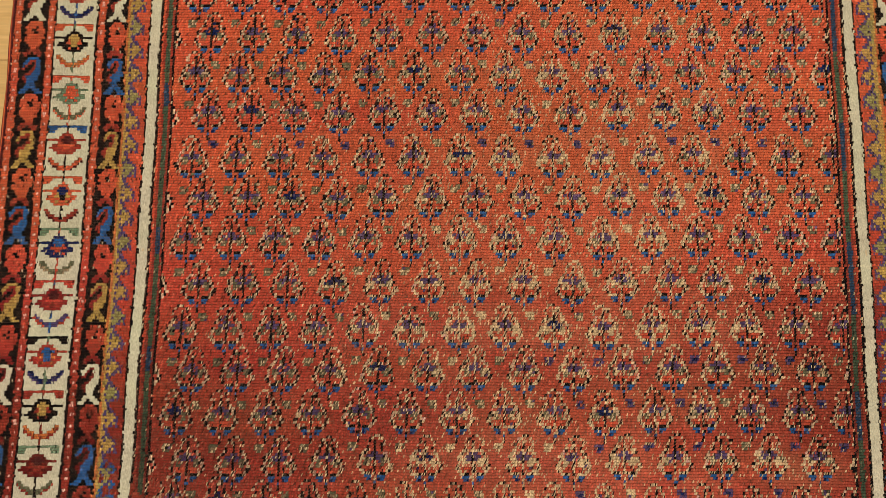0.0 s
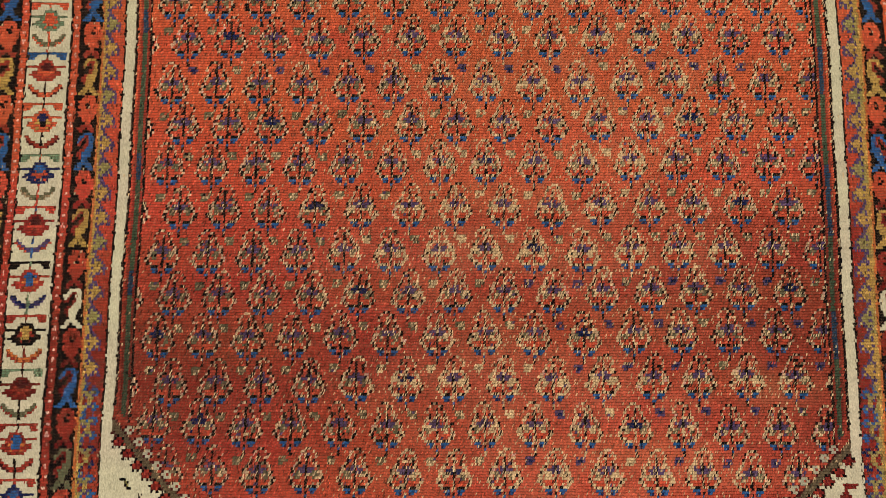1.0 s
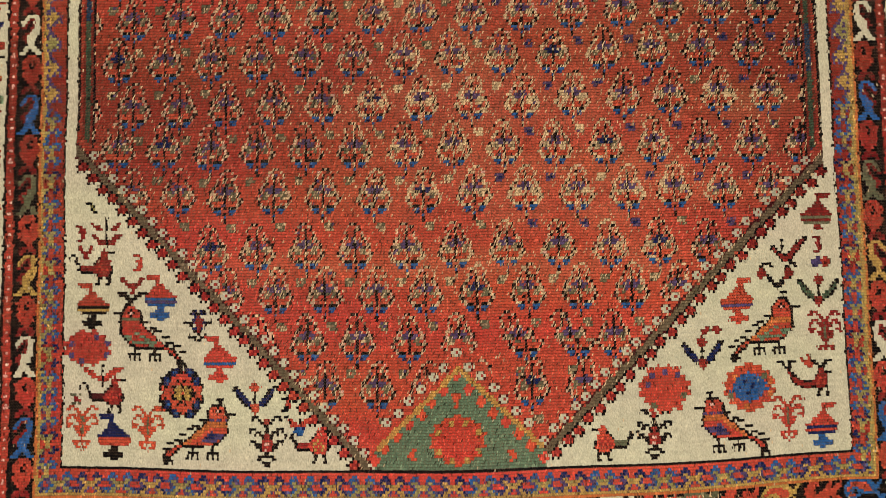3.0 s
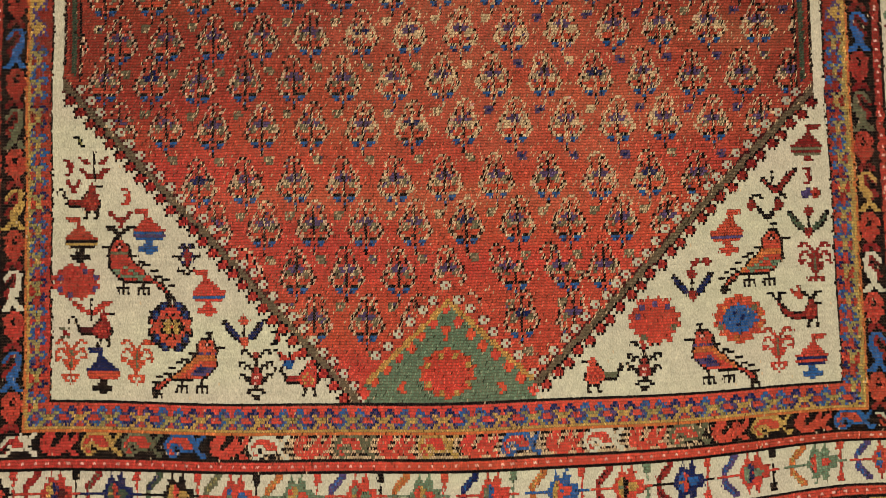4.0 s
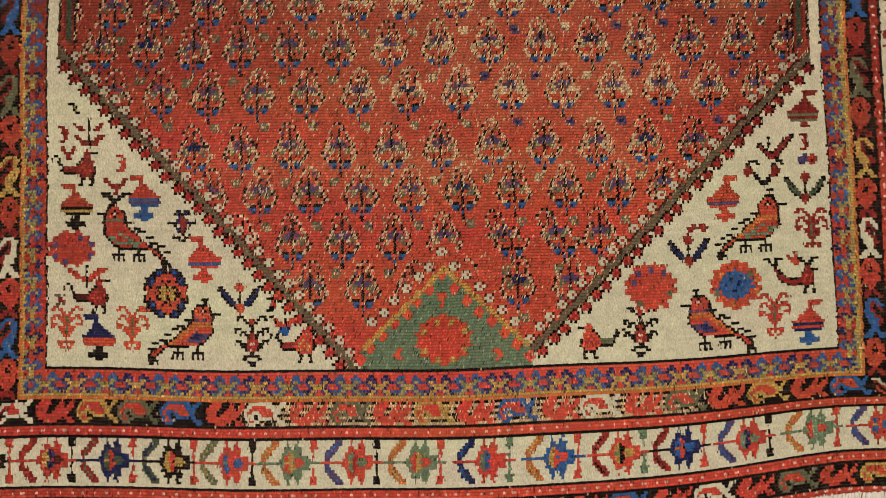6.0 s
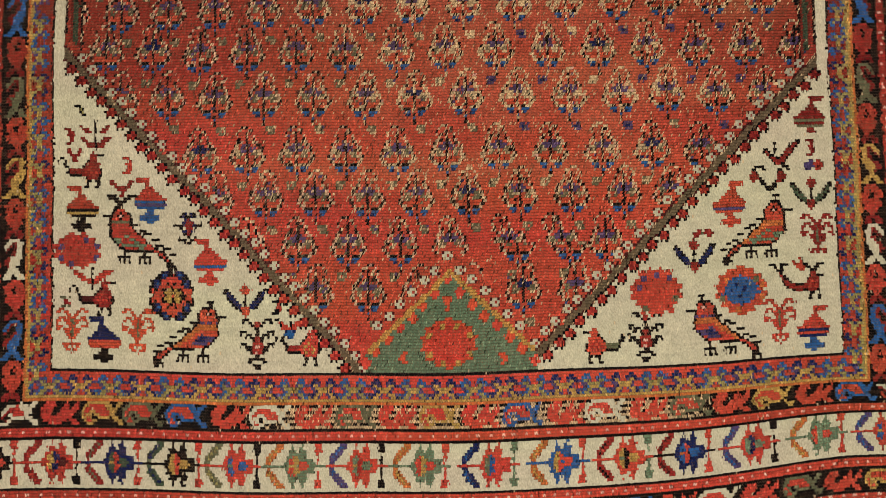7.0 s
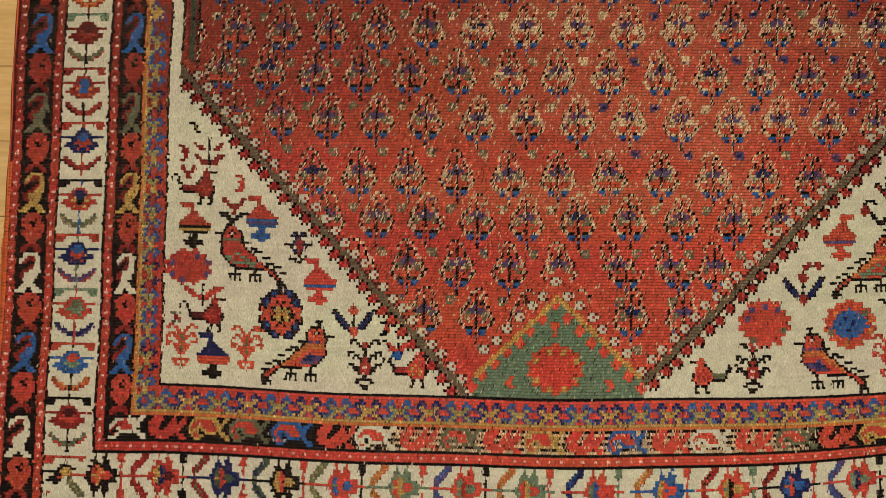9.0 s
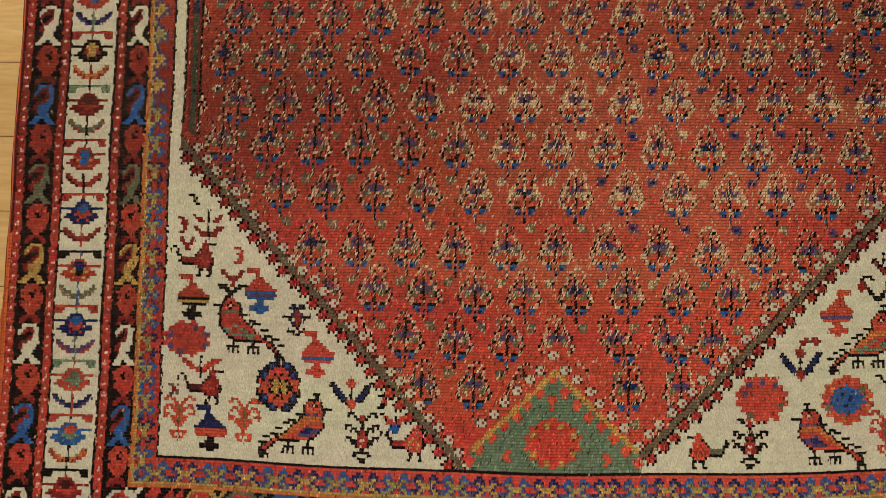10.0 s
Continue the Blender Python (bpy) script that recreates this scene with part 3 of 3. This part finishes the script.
# right corner piece
big(0.8513, 0.1550, 1, True, 20, "R", "A", "R", "G")
big(0.8107, 0.0410, 1, False, 19, "P", "A", "N", "P")
for kind, chart, x, y, dyes, flip in (
        ("vase_motif", VASE[:13], 0.9199, 0.2936, "ar bO pr cr", True),
        ("wing_motif", VEE, 0.8842, 0.2508, "", False),
        ("squiggle", SQUIGGLE, 0.9203, 0.2536, "ar", False),
        ("bow_motif", BOW, 0.9226, 0.2325, "aP bR", False),
        ("crest", CREST, 0.8727, 0.2137, "", False),
        ("wing_motif", WINGS, 0.9191, 0.1974, "aE", False),
        ("vase_motif", VASE, 0.8192, 0.1850, "aR bR pP cR", True),
        ("tree_motif", TREE[:14], 0.9260, 0.1480, "ar oO", False),
        ("bow_motif", ["..rr.rrr.", "OrrrOrrrr", ".rr...rr."], 0.7853, 0.1524, "", False),
        ("wing_motif", WINGS, 0.7745, 0.1221, "aN", False),
        ("squiggle", CURL, 0.9011, 0.1149, "aR", False),
        ("woven_figure", FORKED_FIGURE, 0.9006, 0.0916, "", False),
        ("tree_motif", TREE, 0.8778, 0.0434, "aR oO", False),
        ("vase_motif", VASE, 0.9154, 0.0346, "aR bN pR cB", True),
        ("woven_figure", SMALL_FIGURE[:2] + SMALL_FIGURE[3:], 0.6671, 0.0179, "aR br tO", True),
        ("branch_motif", BRANCHES, 0.7171, 0.0273, "", False),
):
    place(kind, chart, x, y, dyes, flip, 1)
px, py = plan(0.7296, 0.0837)
disc(px, py, 19.6, 15.7, ((1, "R"),), part_number("flower_disc", spandrels[1]), 16, 0.08, "RPPPPRORRO")
px, py = plan(0.8300, 0.0850)
blue = part_number("flower_disc", spandrels[1])
disc(px, py, 21, 15.8, ((1, "V"), (0.86, "R"), (0.64, "B")), blue, 14, 0.07, "AOVVAVOVAVRA")
draw_at(["..BBBBBBBB..", ".BBBNNBBBBB.", "BBBBBBBBNBBB", "BBNBBBBNNBBB", "BBBBBBBBBBBB", ".BBBBNNBBBB.", "..BBBBBBBB.."], px, py, blue)

# ---- wear: foundation threads show through the pile in the middle of the field, and dark dyes have rotted low ----


def value_noise(x, y, seed):
    """Smooth noise from 0 to 1 on a lattice of random values."""
    g = np.random.default_rng(seed).random((64, 64))
    xi, yi = np.floor(x).astype(int), np.floor(y).astype(int)
    fx, fy = smooth(x - xi), smooth(y - yi)
    def at(i, j):
        return g[(yi + j) % 64, (xi + i) % 64]
    return (at(0, 0) * (1 - fx) + at(1, 0) * fx) * (1 - fy) + (at(0, 1) * (1 - fx) + at(1, 1) * fx) * fy


def bell(x, y, cx, cy, w, h):
    return np.exp(-((x - cx) / w) ** 2 - ((y - cy) / h) ** 2)


def wear_at(x, y):
    """How far the pile has gone, 0 to 1."""
    w = 0.75 * bell(x, y, 0.56, 0.605, 0.22, 0.022) + 0.75 * bell(x, y, 0.56, 0.44, 0.18, 0.03) + 0.8 * bell(x, y, 0.6, 0.335, 0.2, 0.045)
    w += 0.85 * bell(x, y, 0.5, 0.240, 0.25, 0.020) + 0.35 * bell(x, y, 0.6, 0.85, 0.3, 0.2) + 0.24 * bell(x, y, 0.5, 0.55, 0.36, 0.42)
    w += 0.4 * bell(x, y, 0.48, 0.665, 0.16, 0.022) + 0.5 * bell(x, y, 0.85, 0.43, 0.05, 0.02) + 0.20 * bell(x, y, 0.6, 0.6, 0.28, 0.6)
    return np.clip(1.25 * w * (0.35 + 1.1 * value_noise(x * 28, y * 34, 3)) + 0.12 * value_noise(x * 9, y * 60, 5), 0, 1)


def end_wear(x, y):
    """The inner guard stripe is worn to its white warps along the middle of the end."""
    return smooth((x - 0.2) / 0.15) * (1 - smooth((x - 0.72) / 0.1)) * (0.5 + 0.7 * value_noise(x * 20, y * 70, 8))


# ---- from knots to tufts ----


def height_at(x, y):
    """The lie of the rug: small swells, ridges along the wefts."""
    return 0.0010 * (value_noise(x * 7 + 5, y * 7 + 5, 11) - 0.5) + 0.0005 * (value_noise(x * 40 + 9, y * 40 + 9, 12) - 0.5)


def tuft_arrays(rows, cols, code, number, x0, x1, y0, y1, far):
    """Base corners, ridge and dye of every tuft; x0 to y1 bound it in the plan. Near by, each knot shows its two strands."""
    if not far:
        rows, cols, code, number, y0, y1 = (np.repeat(a, 2) for a in (rows, cols * 2, code, number, y0, y1))
        second = np.arange(len(code)) % 2
        cols = cols + second
        # outlines are ragged: some strands carry the dye of the knot beside them
        beside = canvas[rows, np.clip(cols // 2 + np.where(second, 1, -1), 0, COLS - 1)]
        code = np.where(np.random.default_rng(41).random(len(code)) < np.where(FIELD_SET[number], 0.05, 0.13), beside, code)
        middle_x = np.repeat((x0 + x1) / 2, 2)
        x0, x1 = np.where(second, middle_x, np.repeat(x0, 2)), np.where(second, np.repeat(x1, 2), middle_x)
    n = len(code)
    cx, cy = (x0 + x1) / 2, (y0 + y1) / 2
    col = PALETTE[code].copy()
    red = (code == CODES.index("R")) | (code == CODES.index("r"))
    dark = (code == CODES.index("K")) | (code == CODES.index("D"))
    is_field = FIELD_SET[number]
    w = np.where(is_field, wear_at(cx, cy), 0)
    guard = np.isin(number, GUARD_LIST) & (cy < -0.03) & (cy > -0.075)
    w = np.where(guard, 0.95 * end_wear(cx, cy), w)
    white = code == CODES.index("W")
    plush = ~(is_field | (TOPS[number] == gab))
    # dye lots: slow bands along the rug, quicker ones from row to row
    band = value_noise(cx * 1.5 + 3, cy * 11 + 2, 21) - 0.5
    quick = np.random.default_rng(22).random(4000)[rows + 60] - 0.5
    # broad tone: darker around y 0.5, at the right and toward both long sides
    broad_tone = -0.32 * bell(cx, cy, 0.25, 0.46, 0.6, 0.14) - 0.34 * smooth((cx - 0.55) / 0.35) * bell(cx, cy, cx, 0.50, 1, 0.2) + 0.16 * smooth((cy - 0.6) / 0.15) + 0.12 * smooth((0.28 - cy) / 0.1) - 0.22 * smooth((np.abs(cx - 0.48) - 0.25) / 0.2) * smooth((0.75 - cy) / 0.3)
    tone = 1 + np.where(red, 0.30 * band + 0.16 * quick + broad_tone, 0.10 * band + 0.06 * quick + np.where(is_field, 0.5 * broad_tone, 0)) + rng.normal(0, 1, n) * np.where(white, 0.04, np.where(plush, 0.15, 0.13))
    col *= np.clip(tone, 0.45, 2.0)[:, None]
    hue = value_noise(cx * 6, cy * 25 + 7, 23) - 0.5
    col[:, 1] *= 1 + np.where(red, 0.5 * hue + 0.35 * smooth((cy - 0.6) / 0.2), 0.1 * hue)
    # single tufts of the leaf motifs have rotted dark or kept a neighbour's dye
    leaf = LEAF_SET[number] & ~np.isin(code, [CODES.index(c) for c in "BNK"])
    odd = rng.random(n)
    col[leaf & (odd < 0.03)] = np.array(DYES["K"]) * 1.6
    stray = leaf & (odd > 0.96)
    col[stray] = np.array(DYES["R"]) * rng.uniform(0.7, 1.3, (stray.sum(), 1))
    # dyes of the leaf motifs have bled into one another
    col[leaf] = col[leaf] * 0.92 + np.array(srgb(150, 96, 84)) * 0.08
    # a few strands are lightened as painted glints; here and there one has rotted dark
    luck = rng.random(n)
    painted_glint = (luck < np.where(plush, 0.06, 0.08)) & ~white & ~dark
    col[painted_glint] = col[painted_glint] * 1.35 + np.array(srgb(226, 178, 140)) * 0.08
    rotted = (luck > 0.965) & ~white
    col[rotted] *= 0.30
    # bare foundation
    pale = np.array(DYES["C"])
    outline = is_field & np.isin(code, [CODES.index(c) for c in "KCcOTD"])
    chance = np.where(outline, w * np.where(code == CODES.index("K"), 0.6, 0.95), w * np.where(LEAF_SET[number] & red, 0.32, 0.06))
    chance = np.where(guard, w * np.where(dark, np.where(rows % 2 == 0, 1.6, 0.4), np.where(rows % 2 == 0, 0.16, 0.03)), chance)
    bare = rng.random(n) < chance
    col[bare] = pale * rng.uniform(0.55, 1.15, (bare.sum(), 1)) * np.array([1.0, 0.95, 0.88])
    fade = np.where(is_field & red, 0.02 + 0.30 * w, 0)[:, None]
    col = col * (1 - fade) + np.array(srgb(208, 138, 100)) * fade
    speck = rng.random(n) < np.where(dark & plush, 0.004, np.where(dark, 0.015, 0.0015))
    col[speck] = pale * 0.8
    # shape: undyed wool stands full, rotted and worn knots stand apart
    gap = np.where(white, -0.06, np.where(bare | (LEAF_SET[number] & ~red), 0.12, np.where(plush, 0.03, 0.10)))
    cells = ((x0, y0), (x1, y0), (x1, y1), (x0, y1))
    gx, gy = gap * (x1 - x0), np.minimum(gap, 0.03) * (y1 - y0)
    x0, x1, y0, y1 = x0 + gx, x1 - gx, y0 + gy, y1 - gy
    corners = [np.stack(warp(*p), 1) for p in ((x0, y0), (x1, y0), (x1, y1), (x0, y1))]
    z = height_at(cx, cy)
    base = z - np.where(white, 0.0002, np.where(plush, 0.0016, 0.0024))
    tall = z + rng.normal(0, 1, n) * np.where(white, 0.00012, np.where(plush, 0.0003, 0.0004)) - 0.0007 * dark - 0.0005 * bare
    middle = sum(corners) / 4
    # strands lie over to one side in the field, and part like a chevron in the borders
    side = np.where(is_field | (TOPS[number] == gab), 1.0, np.where(cols % 2 == 0, 1.0, -1.0))
    side = np.where(white, side * 0.25, side)
    slant = (side * (0.0006 + 0.0005 * (np.random.default_rng(31).random(4000)[rows + 60] - 0.5)))[:, None] * np.array([[1.0, 0.0]])
    spread = np.random.default_rng(32).normal(0, 1, (2 * ROWS + 2, 2 * COLS + 2, 2)).clip(-2, 2)
    lean = np.stack([rng.normal(0.0001, 0.0002, n), rng.normal(-0.0003, 0.0004, n)], 1)
    verts = np.empty((n, 5 if far else 6, 3), np.float32)
    for i, p in enumerate(corners):
        q = p + slant * (1 if i > 1 else -1) + spread[rows + (i > 1), cols + (i in (1, 2))] * 0.00030
        verts[:, i, :2], verts[:, i, 2] = q, base
    if far:
        verts[:, 4, :2], verts[:, 4, 2] = middle + lean, tall
        return verts, np.clip(col, 0.003, 0.9)
    for i in (0, 1):
        end = (corners[2 * i] + corners[2 * i + 1]) / 2
        verts[:, 4 + i, :2] = middle + (end - middle) * 0.55 + lean + slant * (i - 0.5) * 1.4
        verts[:, 4 + i, 2] = tall - 0.0005 * i
    level = np.full(n, -0.0028)
    anchors = np.stack([np.column_stack([*warp(*p), level]) for p in cells], 1)
    return verts, np.clip(col, 0.003, 0.9), anchors


def tuft_mesh(name, verts, col, parent):
    """One mesh of many tufts: four-sided and pointed, or with a ridge along the strand."""
    n, k = verts.shape[:2]
    tri = [(0, 1, 4), (1, 2, 4), (2, 3, 4), (3, 0, 4)]
    if k == 6:
        tri = [(0, 1, 4), (1, 5, 4), (1, 2, 5), (2, 3, 5), (3, 4, 5), (3, 0, 4)]
    tri = np.array(tri, np.int32)
    f = len(tri)
    me = bpy.data.meshes.new(name)
    points, index = verts.reshape(-1, 3), (np.arange(n, dtype=np.int32)[:, None, None] * k + tri[None]).ravel()
    if n < 80:  # small motifs: neighbouring knots share their feet
        _, first, same = np.unique(np.round(points, 5), axis=0, return_index=True, return_inverse=True)
        points, index = points[first], same.ravel()[index].astype(np.int32)
    me.vertices.add(len(points))
    me.vertices.foreach_set("co", np.ascontiguousarray(points, dtype=np.float32).ravel())
    me.loops.add(n * f * 3)
    me.loops.foreach_set("vertex_index", index)
    me.polygons.add(n * f)
    me.polygons.foreach_set("loop_start", np.arange(0, n * f * 3, 3, dtype=np.int32))
    me.polygons.foreach_set("use_smooth", np.ones(n * f, bool))
    rgba = np.ones((n, f, 4), np.float32)
    rgba[:, :, :3] = col[:, None, :]
    me.attributes.new("dye", "FLOAT_COLOR", "FACE").data.foreach_set("color", rgba.ravel())
    me.update(calc_edges=True)
    me.materials.append(WOOL)
    ob = new(name, me)
    ob.parent = parent
    return ob


def top_part(i):
    while PARTS[i][1] >= 0:
        i = PARTS[i][1]
    return i


TOPS = np.array([top_part(i) for i in range(len(PARTS))])
FIELD_SET = TOPS == field
LEAF_SET = np.array([p[0] == "boteh" for p in PARTS])
GUARD_LIST = [i for i in range(len(PARTS)) if TOPS[i] == inner_guard]

rug = tagged(new("rug"), "worn hand-knotted red wool rug with ivory corners on board floor", "rug")


def tie_rug():
    rr, cc = np.meshgrid(np.arange(ROWS), np.arange(COLS), indexing="ij")
    rr, cc = rr.ravel(), cc.ravel()
    code, num = canvas.ravel(), owner.ravel()
    # near half: two strands to a knot
    x0, y0 = (cc - SIDE) * KX, (rr - END) * KY
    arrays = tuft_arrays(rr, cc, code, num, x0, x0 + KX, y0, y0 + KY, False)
    two = np.repeat(num, 2)
    order = np.argsort(two, kind="stable")
    verts, col, anchors = [a[order] for a in arrays]
    starts = np.searchsorted(two[order], np.arange(len(PARTS) + 1))
    # far half, beyond the middle: the same weave mirrored, with plain tufts
    rf = 2 * (END + HALF) - 1 - rr
    x0, y0 = (cc - SIDE) * KX, (rf - END) * KY
    far_verts, far_col = tuft_arrays(rf, cc, code, num, x0, x0 + KX, y0, y0 + KY, True)
    far_of = TOPS[num]
    made = {}
    for i, (name, parent, label) in enumerate(PARTS):
        a, b = starts[i], starts[i + 1]
        if a == b:
            continue
        part_verts = verts[a:b]
        if b - a < 80:
            part_verts[:, :4] = anchors[a:b]
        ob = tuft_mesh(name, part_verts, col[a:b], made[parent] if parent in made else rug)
        if label:
            tagged(ob, label)
        made[i] = ob
    for i in np.unique(far_of):
        m = far_of == i
        tagged(tuft_mesh(PARTS[i][0], far_verts[m], far_col[m], rug), kind="stuff")


tie_rug()


def tube(points, radius, sides=6):
    """A cord along the points."""
    bm = bmesh.new()
    rings = []
    for i, p in enumerate(points):
        q0, q1 = points[max(i - 1, 0)], points[min(i + 1, len(points) - 1)]
        t = (Vector(q1) - Vector(q0)).normalized()
        n = t.cross(Vector((0, 0, 1))).normalized()
        u = n.cross(t)
        rings.append([bm.verts.new(Vector(p) + radius * (math.cos(2 * math.pi * k / sides) * n + math.sin(2 * math.pi * k / sides) * u)) for k in range(sides)])
    for a, b in zip(rings, rings[1:]):
        for k in range(sides):
            f = bm.faces.new((a[k], a[(k + 1) % sides], b[(k + 1) % sides], b[k]))
            f.smooth = True
    return bm


def finish_rug():
    length = (2 * HALF + END) * KY
    # backing of foundation cloth
    bm = bmesh.new()
    ys = np.linspace(-END * KY, length, 120)
    xs = np.linspace(-SIDE * KX, (WIDE + SIDE) * KX, 60)
    grid = [[bm.verts.new((*map(float, warp(x, y)), -0.0035)) for x in xs] for y in ys]
    under = [[bm.verts.new((*map(float, warp(x, y)), FLOOR + 0.001)) for x in xs] for y in ys]
    for g, up in ((grid, True), (under, False)):
        for a, b in zip(g, g[1:]):
            for i in range(len(xs) - 1):
                q = (a[i], a[i + 1], b[i + 1], b[i])
                bm.faces.new(q if up else q[::-1])
    ring = [(0, i) for i in range(60)] + [(j, 59) for j in range(1, 120)] + [(119, i) for i in range(58, -1, -1)] + [(j, 0) for j in range(118, 0, -1)]
    for (a, b), (c, d) in zip(ring, ring[1:] + ring[:1]):
        bm.faces.new((under[a][b], under[c][d], grid[c][d], grid[a][b]))
    mesh_object("backing", bm, FOUNDATION, rug, "tan foundation cloth")
    # bound side edges: two cords, one dark red and one orange, and a loose orange overcast stretch
    for side, x in ((-1, -SIDE * KX), (1, (WIDE + SIDE) * KX)):
        for k, (mat, off, rad) in enumerate(((CORD_RED, 0.0006, 0.0013), (CORD_ORANGE, 0.0026, 0.0010), (CORD_RED, 0.0042, 0.0008))):
            pts = []
            for y in np.arange(-END * KY, length, 0.006):
                wx, wy = warp(x + side * off, y)
                pts.append((float(wx) + 0.0005 * math.sin(y * 61 + k), float(wy), -0.0028 - 0.0009 * k))
            mesh_object("selvedge_cord", tube(pts, rad), mat, rug, "orange selvedge cord" if k == 1 else "dark red selvedge cord")
    bm = bmesh.new()
    r = random.Random(3)
    for y in np.arange(-0.19, 0.27, 0.0017):
        wx, wy = map(float, warp(-SIDE * KX, y))
        wide = 0.007 * min(1, (0.27 - y) / 0.12) + r.uniform(-0.0012, 0.0012)
        a = [bm.verts.new((wx + dx, wy + dy + r.uniform(-0.0003, 0.0003), z)) for dx, dy, z in
             ((0.003, 0, -0.0006), (0.003, 0.0016, -0.0006), (0.0, 0.0013, 0.0008), (0.0, 0.0003, 0.0008), (-wide, 0, -0.004), (-wide, 0.0016, -0.004))]
        bm.faces.new((a[0], a[3], a[2], a[1])[::-1])
        bm.faces.new((a[3], a[4], a[5], a[2])[::-1])
    mesh_object("overcast_edge", bm, CORD_ORANGE, rug, "bright orange overcast edge repair")
    # white cotton fringe at both ends, with warp ends caught in the last rows
    for end in (0, 1):
        bm = bmesh.new()
        y_end = -END * KY if end == 0 else length
        s = -1 if end == 0 else 1
        for i in range(int((WIDE + 2 * SIDE) * 2)):
            x = -SIDE * KX + (i + r.random()) * KX / 2
            x0, y0 = map(float, warp(x, y_end - s * 0.004 * r.random() * r.random()))
            reach, sway, rad = r.uniform(0.05, 0.085), r.uniform(-0.004, 0.004), r.uniform(0.0006, 0.0010)
            prev = None
            for k in range(5):
                f = k / 4
                cx_, cy_ = x0 + sway * f * f + 0.0008 * math.sin(f * 9 + i), y0 + s * reach * f
                cz = 0.0004 - 0.0095 * min(1, f * 2.6) + r.uniform(0, 0.0012)
                ring_ = [bm.verts.new((cx_ - rad, cy_, cz)), bm.verts.new((cx_, cy_, cz + rad)), bm.verts.new((cx_ + rad, cy_, cz))]
                if prev:
                    for m in (0, 1):
                        f_ = bm.faces.new((prev[m], ring_[m], ring_[m + 1], prev[m + 1]))
                        f_.smooth = True
                prev = ring_
        tagged(mesh_object("fringe", bm, COTTON, rug, "off-white cotton warp fringe"), kind="stuff")


finish_rug()

# ---- floor boards ----


def board_mesh(length, width):
    bm = bmesh.new()
    box(bm, 0, length, 0, width, -0.004, 0)
    bmesh.ops.bevel(bm, geom=[e for e in bm.edges if all(v.co.z > -0.001 for v in e.verts)], offset=0.0007, segments=1, affect="EDGES")
    me = bpy.data.meshes.new("board")
    bm.to_mesh(me)
    bm.free()
    me.materials.append(WOOD)
    return me


def boards():
    x0, x1, y0, y1, _ = ROOM
    r = random.Random(9)
    width = 0.0935
    shared = {n: board_mesh(n * 0.3 - 0.0006, width - 0.0007) for n in range(2, 8)}
    y = 0.3925 - width * 32
    while y < y1 - width:
        if y >= y0:
            x = x0
            while x < x1 - 0.01:
                left = round((x1 - x) / 0.3)
                n = min(r.randint(4, 7), left)
                if left - n == 1:
                    n = n - 1 if n > 2 else n
                n = max(2, min(n, 7))
                ob = new("board", shared[n])
                ob.location = (x, y, FLOOR)
                ob.parent = floor
                x += n * 0.3
        y += width


boards()
